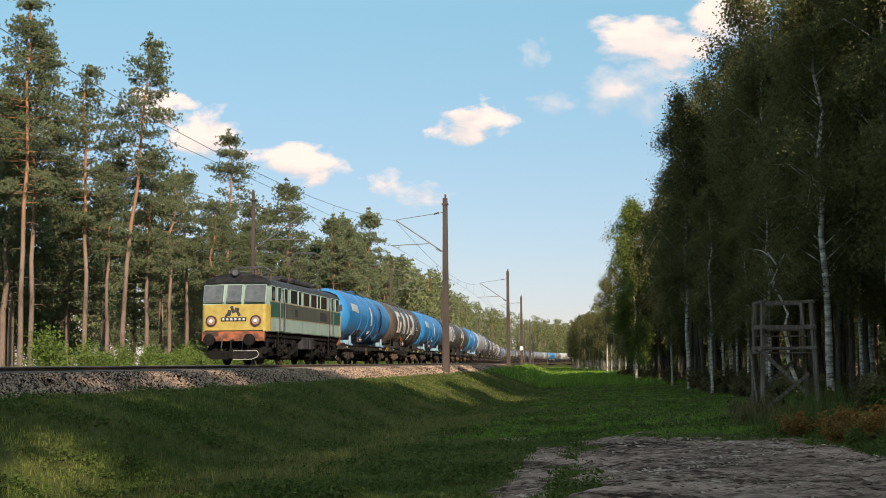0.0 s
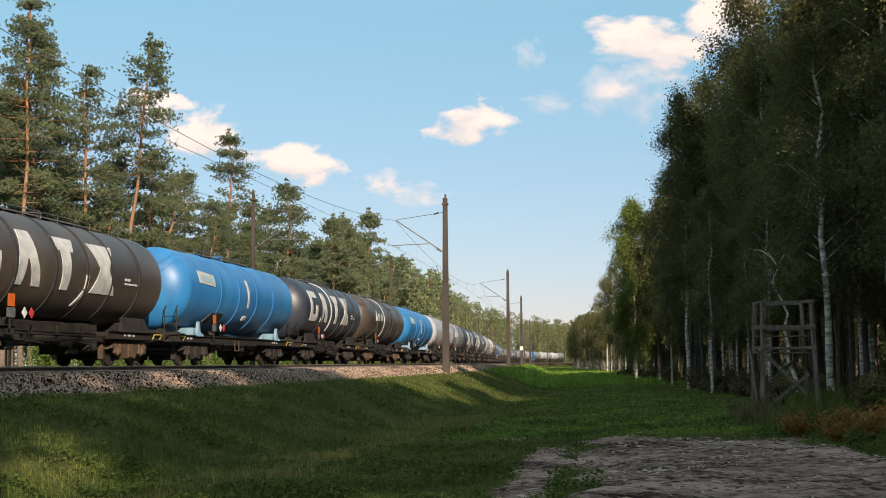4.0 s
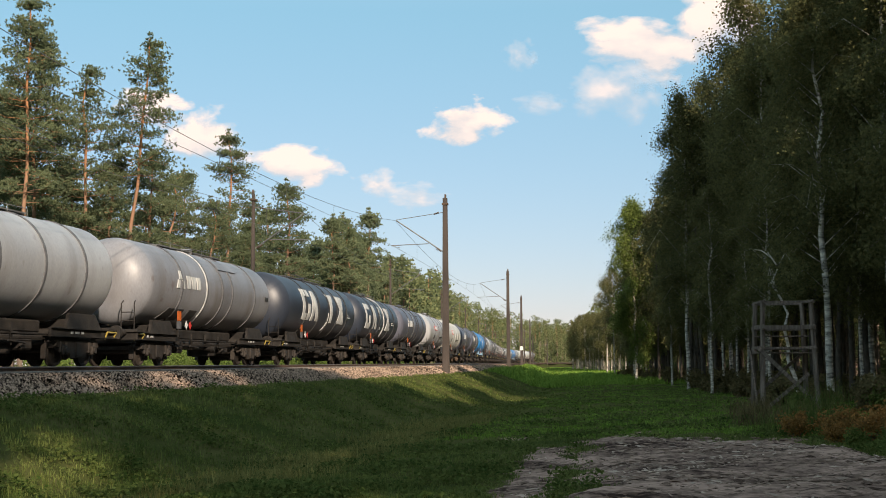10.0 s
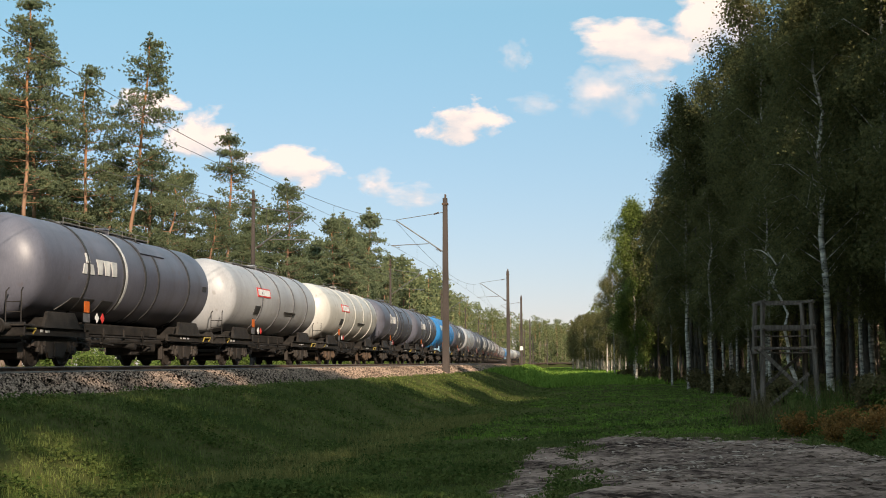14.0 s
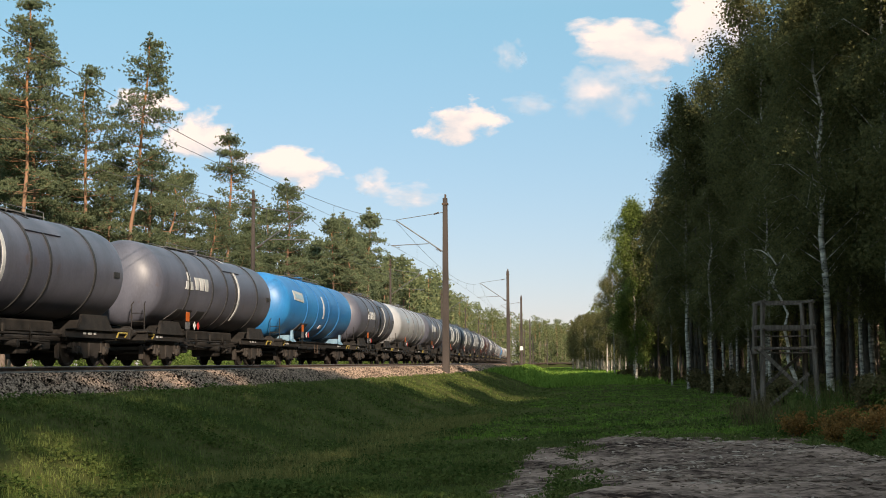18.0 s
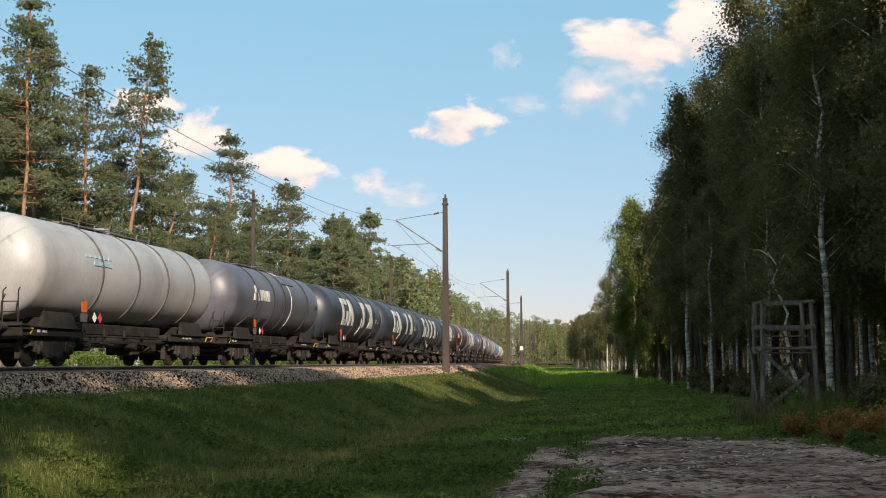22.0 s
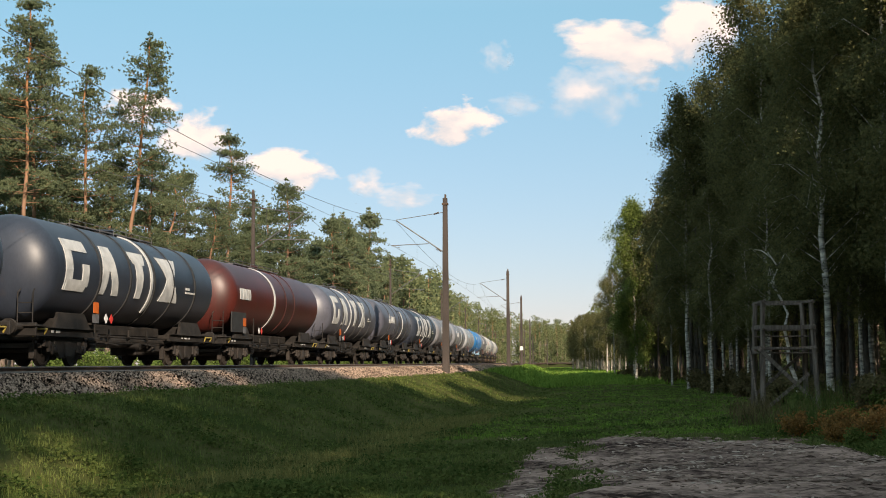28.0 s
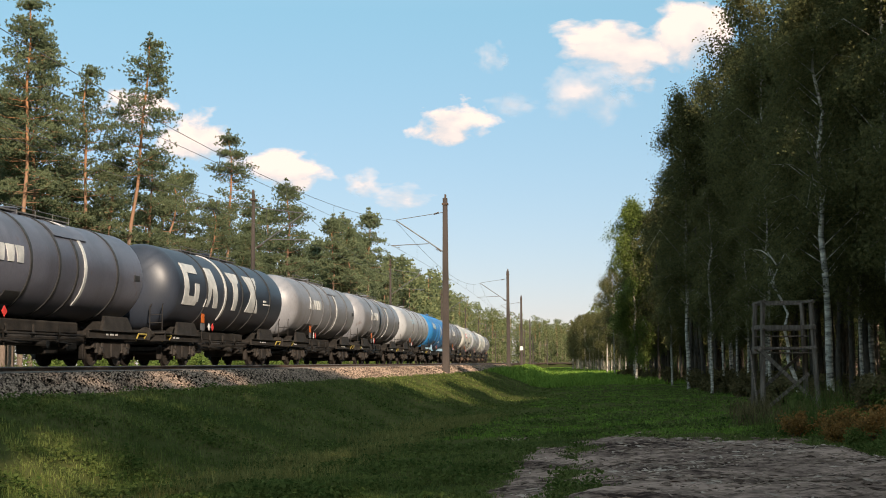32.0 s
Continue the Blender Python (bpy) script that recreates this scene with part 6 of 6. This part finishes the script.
def strew_litter():
    """Straw, bark and twigs pressed into the dirt."""
    rng = np.random.default_rng(92)
    n = 4200
    x, y = 0.0 + 8.5 * rng.random(n), 12.5 + 15.0 * rng.random(n)
    keep = (dirt_mask(x, y) > 0.1) & (lumps(x, y, 0.9, 17.0) + 0.5 * lumps(x, y, 2.7, 4.0) > 0.5 - 0.9 * rng.random(n))
    x, y = x[keep], y[keep]
    n = len(x)
    z, _, _ = ground_height(x, y)
    z = z + 0.025 + 0.05 * np.clip(dirt_mask(x, y), -1, 1) + 0.02
    L, a = 0.02 + 0.11 * rng.random(n) ** 2, rng.normal(size=n) * 0.8
    d = np.stack([np.cos(a) * L, np.sin(a) * L, rng.normal(size=n) * 0.01], -1)
    e = np.stack([-np.sin(a), np.cos(a), np.full(n, 0.7)], -1) * (0.004 + 0.016 * rng.random(n) ** 2)[:, None]
    c = np.stack([x, y, z], -1)
    v = np.stack([c - d, c - d * 0.2 + e, c + d, c - d * 0.1 - e], 1).reshape(-1, 3)
    tagged(from_arrays("straw_litter", v, np.arange(4 * n).reshape(-1, 4), litter_mat), "pale straw and twigs strewn on the dirt track", "litter", kind="stuff")


strew_litter()


def blades(rng, x, y, z, height, width, per=5, spread=0.06):
    n = len(x)
    k = n * per
    bx = np.repeat(x, per) + rng.normal(size=k) * spread
    by = np.repeat(y, per) + rng.normal(size=k) * spread
    bz = np.repeat(z, per) - 0.02
    h = np.repeat(height, per) * (0.5 + 0.8 * rng.random(k))
    wd = np.repeat(width, per)
    a = rng.random(k) * math.tau
    bend = h * (0.15 + 0.55 * rng.random(k))
    dx, dy = np.cos(a), np.sin(a)
    base = np.stack([bx, by, bz], -1)
    side = np.stack([-dy, dx, np.zeros(k)], -1) * wd[:, None] * 0.5
    mid = base + np.stack([dx * bend * 0.3, dy * bend * 0.3, h * 0.6], -1)
    tip = base + np.stack([dx * bend, dy * bend, h], -1)
    v = np.stack([base - side, base + side, mid + side * 0.8, tip, mid - side * 0.8], 1).reshape(-1, 3)
    i = np.arange(k)[:, None] * 5
    f = np.concatenate([i + np.array([[0, 1, 2]]), i + np.array([[0, 2, 4]]), i + np.array([[4, 2, 3]])])
    return v, f


def sow_grass():
    rng = np.random.default_rng(21)
    n = 100000
    y = 13.5 * (240.0 / 13.5) ** rng.random(n)
    x = (rng.random(n) * 0.90 - 0.46) * y
    z, w, s = ground_height(x, y)
    keep = (w > 7.0 + 0.25 * rng.random(n)) & (dirt_mask(x, y) < 0.0 + 1.4 * ((rng.random(n) < 0.6) & (lumps(x, y, 1.7, 6.0) + 0.3 * lumps(x, y, 4.3, 2.0) > 0.55))) & (x < np.interp(y, EDGE_Y, EDGE_X) + 1.0)
    x, y, z, w = x[keep], y[keep], z[keep], w[keep]
    tall = (0.05 + 0.06 * rng.random(len(x)) + 0.08 * np.clip(lumps(x, y, 0.9, 5.0), 0, 1) + 0.06 * np.clip(lumps(x, y, 2.7, 8.0), 0, 1)) * np.where(w > 13.2, 0.62, 0.80)
    lane = (w > 13.0 + 1.5 * lumps(x, y, 0.4, 2.0)) & (y > 26.5) & (rng.random(len(x)) < 0.85)
    v, f = blades(rng, x[lane], y[lane], z[lane], tall[lane], 0.008 + 0.0004 * y[lane], 6)
    tagged(from_arrays("lane_turf", v, f, turf_leaf), "brighter green turf of the forest lane", "grass", kind="stuff")
    x, y, z, tall = x[~lane], y[~lane], z[~lane], tall[~lane]
    v, f = blades(rng, x, y, z, tall, 0.008 + 0.0004 * y, 5)
    tagged(from_arrays("grass", v, f, grass_leaf), "short green meadow grass on the embankment and lane", "grass", kind="stuff")
    # clover and broad-leaved weeds between the blades, in patches
    n = 105000
    y = 13.5 * (75.0 / 13.5) ** rng.random(n)
    x = (rng.random(n) * 0.90 - 0.46) * y
    z, w, s = ground_height(x, y)
    keep = (w > 7.2) & (dirt_mask(x, y) < -0.1) & (x < np.interp(y, EDGE_Y, EDGE_X)) & (lumps(x, y, 1.3, 3.0) + 0.6 * lumps(x, y, 3.7, 1.0) > 0.05 + 0.5 * rng.random(n))
    x, y, z = np.repeat(x[keep], 3), np.repeat(y[keep], 3), np.repeat(z[keep], 3)
    k = len(x)
    c = np.stack([x, y, z], -1) + rng.normal(size=(k, 3)) * (0.05, 0.05, 0.0) + np.stack([0 * x, 0 * x, 0.03 + 0.11 * rng.random(k)], -1)
    v, f = leaf_quads(rng, c, 0.030, 0.6, 0.6)
    tagged(from_arrays("clover", v, f, clover_leaf), "patches of clover and weeds in the grass", "weeds", kind="stuff")
    # coarser growth farther down the lane
    n = 26000
    y = 90.0 + 260.0 * rng.random(n) ** 1.3
    line = np.interp(y, AXIS_Y[580:1200], AXIS_X[580:1200])
    x = line + 7.2 + 22.0 * rng.random(n)
    z, w, s = ground_height(x, y)
    keep = x < np.interp(y, EDGE_Y, EDGE_X) + 2.0
    x, y, z = x[keep], y[keep], z[keep]
    v, f = blades(rng, x, y, z, 0.16 + 0.22 * rng.random(len(x)), np.full(len(x), 0.07), 4, 0.25)
    tagged(from_arrays("lane_grass", v, f, turf_leaf), "green grass along the forest lane", "grass", kind="stuff")
    # paler, yellower grass along the ditch
    n = 5600
    y = 17.0 + 24.0 * rng.random(n)
    s0 = rng.normal(size=n) * 0.55
    line = np.interp(y, [on_line(q, 11.9).y for q in range(-45, 5, 5)], [on_line(q, 11.9).x for q in range(-45, 5, 5)])
    x = line + s0
    z, w, s = ground_height(x, y)
    keep = lumps(x, y, 0.7, 9.0) > -0.25
    x, y, z = x[keep], y[keep], z[keep]
    v, f = blades(rng, x, y, z, 0.10 + 0.14 * rng.random(len(x)), np.full(len(x), 0.012), 5)
    tagged(from_arrays("dry_grass", v, f, ditch_leaf), "pale yellowish grass along the ditch", "grass", kind="stuff")
    # taller grass beyond the track, at the foot of the pines
    n = 9000
    s = -10.0 + 190.0 * rng.random(n) ** 1.4
    w = -(3.8 + 9.0 * rng.random(n))
    th = np.interp(s, AXIS_S, AXIS_T)
    x, y = np.interp(s, AXIS_S, AXIS_X) + w * np.cos(th), np.interp(s, AXIS_S, AXIS_Y) - w * np.sin(th)
    z, _, _ = ground_height(x, y)
    v, f = blades(rng, x, y, z, 0.3 + 0.5 * rng.random(n), np.full(n, 0.04), 5, 0.15)
    tagged(from_arrays("tall_grass", v, f, grass_leaf), "tall sunlit grass beyond the track", "grass", kind="stuff")
    # tall clump beside the lookout
    for x0, y0, h, k, sd in ((7.4, 27.2, 0.85, 26, 0.18), (7.9, 27.8, 0.95, 30, 0.22), (8.6, 29.4, 0.9, 30, 0.25), (7.0, 27.4, 0.5, 30, 0.2), (10.6, 38.2, 0.9, 22, 0.25), (11.8, 39.0, 1.0, 22, 0.25)):
        x, y = x0 + rng.normal(size=k) * sd, y0 + rng.normal(size=k) * sd
        z, _, _ = ground_height(x, y)
        v, f = blades(rng, x, y, z, np.full(k, h), np.full(k, 0.013), 4, 0.06)
        tagged(from_arrays("grass_clump", v, f, grass_leaf), "clump of tall arching grass beside the lookout", "grass", "tall grass clumps", "stuff")
    # withered straw-coloured grass between the dirt and the lookout
    for x0, y0, h, k, sd in ((8.1, 34.0, 0.6, 70, 0.3), (8.6, 35.5, 0.6, 60, 0.3), (8.5, 31.5, 0.5, 60, 0.35), (9.2, 33.0, 0.5, 60, 0.35), (7.6, 31.5, 0.35, 50, 0.35)):
        x, y = x0 + rng.normal(size=k) * sd, y0 + rng.normal(size=k) * sd
        z, _, _ = ground_height(x, y)
        v, f = blades(rng, x, y, z, np.full(k, h), np.full(k, 0.014), 4, 0.06)
        tagged(from_arrays("grass_clump", v, f, brush_leaf), "clump of withered brown grass before the lookout", "grass", "withered grass clumps", "stuff")


sow_grass()

# ---- hunting lookout ----


def lookout():
    t = tagged(new("hunting_lookout"), "weathered open wooden lookout frame at the edge of the birches", "lookout")
    x0, y0 = 10.50, 39.5
    t.matrix_basis = pose(x0, y0, ground_at(x0, y0), 0, 0, -4)
    H = 3.36
    legs = {}
    for sx in (-1, 1):
        for sy in (-1, 1):
            foot, head = Vector((sx * 0.84, sy * 0.86, -0.3)), Vector((sx * 0.72, sy * 0.66, H))
            bm = bmesh.new()
            rod(bm, foot, head, 0.085, 0.07, n=9)
            part("leg", bm, old_wood, t)
            legs[sx, sy] = (foot, head)

    def beam(name, a, b, hgt=0.14, thick=0.05):
        bm = bmesh.new()
        a, b = Vector(a), Vector(b)
        box(bm, (0, 0, 0), (thick, (b - a).length, hgt), 0.008)
        part(name, bm, old_wood, t, at=Matrix.Translation((a + b) / 2) @ (b - a).to_track_quat("Y", "Z").to_matrix().to_4x4())

    for z, hgt in ((H - 0.04, 0.07), (2.55, 0.13), (1.92, 0.08)):
        q = 0.72 + 0.12 * (1 - z / H)
        for sy in (-1, 1):
            beam("cross_bar", (-q - 0.08, sy * 0.80, z), (q + 0.08, sy * 0.80, z), hgt)
        for sx in (-1, 1):
            beam("side_bar", (sx * q, -0.95, z + 0.03), (sx * q, 0.95, z + 0.03), hgt)
    beam("brace", (-0.95, -0.92, 1.95), (0.75, -1.0, 0.25), 0.12)
    beam("brace", (0.55, -0.95, 1.15), (-0.9, -1.02, 0.0), 0.10)
    beam("brace", (-0.95, 0.9, 0.3), (0.9, 0.9, 1.9), 0.10)
    for k in range(5):
        beam("floor_board", (-0.9, -0.6 + 0.3 * k, 1.78), (0.9, -0.6 + 0.3 * k, 1.78), 0.035, 0.26)
    beam("seat_board", (-0.85, 0.45, 2.3), (0.85, 0.45, 2.3), 0.04, 0.28)
    beam("side_brace", (-0.98, -0.8, 0.2), (-0.9, 0.75, 1.85), 0.09)


lookout()

# ---- clouds ----
CLOUD_FAR = 3800.0


def cloud_material(seed, softness, thick):
    m = bpy.data.materials.new("cloud_vapour")
    m.use_nodes = True
    n, l = m.node_tree.nodes, m.node_tree.links
    n.remove(n["Principled BSDF"])
    co, mp = n.new("ShaderNodeTexCoord"), n.new("ShaderNodeMapping")
    l.new(co.outputs["Object"], mp.inputs[0])
    ln = n.new("ShaderNodeVectorMath")
    ln.operation = "LENGTH"
    l.new(mp.outputs[0], ln.inputs[0])
    noise_co = n.new("ShaderNodeMapping")
    noise_co.inputs["Location"].default_value = (seed * 3.7, seed * 1.9, seed)
    l.new(co.outputs["Object"], noise_co.inputs[0])
    puff = n.new("ShaderNodeTexNoise")
    puff.inputs["Scale"].default_value, puff.inputs["Detail"].default_value, puff.inputs["Roughness"].default_value = 1.7, 7, 0.52
    l.new(noise_co.outputs[0], puff.inputs[0])
    sub = n.new("ShaderNodeMath")
    sub.operation = "MULTIPLY_ADD"
    l.new(puff.outputs[0], sub.inputs[0])
    sub.inputs[1].default_value = 1.9
    neg = n.new("ShaderNodeMath")
    neg.operation = "MULTIPLY"
    l.new(ln.outputs["Value"], neg.inputs[0])
    neg.inputs[1].default_value = -1.0
    l.new(neg.outputs[0], sub.inputs[2])
    ramp = n.new("ShaderNodeValToRGB")
    ramp.color_ramp.elements[0].position, ramp.color_ramp.elements[0].color = 0.22, (0, 0, 0, 1)
    ramp.color_ramp.elements[1].position, ramp.color_ramp.elements[1].color = 0.22 + softness, (1, 1, 1, 1)
    l.new(sub.outputs[0], ramp.inputs[0])
    # lit tops and shaded grey bases are put into the colour
    tone = n.new("ShaderNodeValToRGB")
    tone.color_ramp.elements[0].position, tone.color_ramp.elements[0].color = 0.34, (0.46, 0.50, 0.57, 1)
    tone.color_ramp.elements[1].position, tone.color_ramp.elements[1].color = 0.60, (0.69, 0.635, 0.64, 1)
    sep = n.new("ShaderNodeSeparateXYZ")
    l.new(co.outputs["Object"], sep.inputs[0])
    lift = n.new("ShaderNodeMath")
    lift.operation = "MULTIPLY_ADD"
    l.new(sep.outputs["Z"], lift.inputs[0])
    lift.inputs[1].default_value = 0.35
    l.new(puff.outputs[0], lift.inputs[2])
    l.new(lift.outputs[0], tone.inputs[0])
    # the vapour glows by itself, standing in for sunlight on it
    em, tr, mix = n.new("ShaderNodeEmission"), n.new("ShaderNodeBsdfTransparent"), n.new("ShaderNodeMixShader")
    l.new(tone.outputs[0], em.inputs[0])
    veil = n.new("ShaderNodeMath")
    veil.operation = "MULTIPLY"
    veil.inputs[1].default_value = thick
    l.new(ramp.outputs[0], veil.inputs[0])
    l.new(veil.outputs[0], mix.inputs[0])
    l.new(tr.outputs[0], mix.inputs[1])
    l.new(em.outputs[0], mix.inputs[2])
    l.new(mix.outputs[0], n["Material Output"].inputs[0])
    return m


DRIFTERS = []


def sky_place(px, py):
    d = CLOUD_FAR
    up = math.tan(radians(TILT) + math.atan((441.0 - py) / F_PX))
    return Vector(((px - 784.0) / F_PX * d, d, d * up))


def cloud(seed, start, end, size, softness=0.34, thick=0.96):
    """A drifting puff: a domed sheet of vapour with ragged soft edges."""
    n = 16
    g = np.linspace(-1.25, 1.25, n)
    gx, gz = np.meshgrid(g, g)
    gy = 0.5 * (gx ** 2 + gz ** 2) * 0.4
    v = np.stack([gx, gy, gz], -1).reshape(-1, 3)
    i = (np.arange(n - 1)[:, None] * n + np.arange(n - 1)[None]).ravel()
    f = np.stack([i, i + 1, i + n + 1, i + n], -1)
    ob = from_arrays("cloud", v, f, cloud_material(seed, softness, thick), smooth_on=True)
    tagged(ob, "small white fair-weather cloud with soft edges", "cloud", "drifting clouds")
    k = CLOUD_FAR / F_PX
    ob.scale = (size[0] * 0.6 * k, size[0] * 0.6 * k, size[1] * 0.6 * k)
    DRIFTERS.append((ob, sky_place(*start), sky_place(*end)))


for args in ((1, (833, 215), (798, 215), (160, 100)), (2, (1175, 72), (1105, 80), (280, 135)), (3, (1118, 160), (1045, 162), (200, 125), 0.9, 0.75), (4, (952, 98), (875, 103), (70, 70), 1.2, 0.4),
             (5, (268, 186), (228, 190), (150, 84)), (6, (366, 240), (346, 246), (170, 130)), (7, (520, 285), (490, 297), (190, 92)), (8, (682, 326), (642, 326), (95, 65), 0.9, 0.75), (9, (748, 342), (712, 345), (130, 58), 0.9, 0.75),
             (10, (1300, 30), (1235, 55), (190, 160)), (11, (985, 182), (910, 185), (100, 50), 1.2, 0.35)):
    cloud(*args)

# ---- what moves ----


def motions():
    for thing, s_mid, half in RIDERS:
        ride(thing, s_mid, half)
    # the wheels roll with the train's way
    times = [32.0 * k / 650 for k in range(651)]
    for wheel, y, r in WHEELS:
        walk(wheel, [(t, pose(0, y, r, math.degrees(travelled(t) / r) % 360.0)) for t in times])
    for ob, a, b in DRIFTERS:
        walk(ob, [(0.0, Matrix.Translation(a)), (16.0, Matrix.Translation((a + b) / 2)), (32.0, Matrix.Translation(b))])


motions()
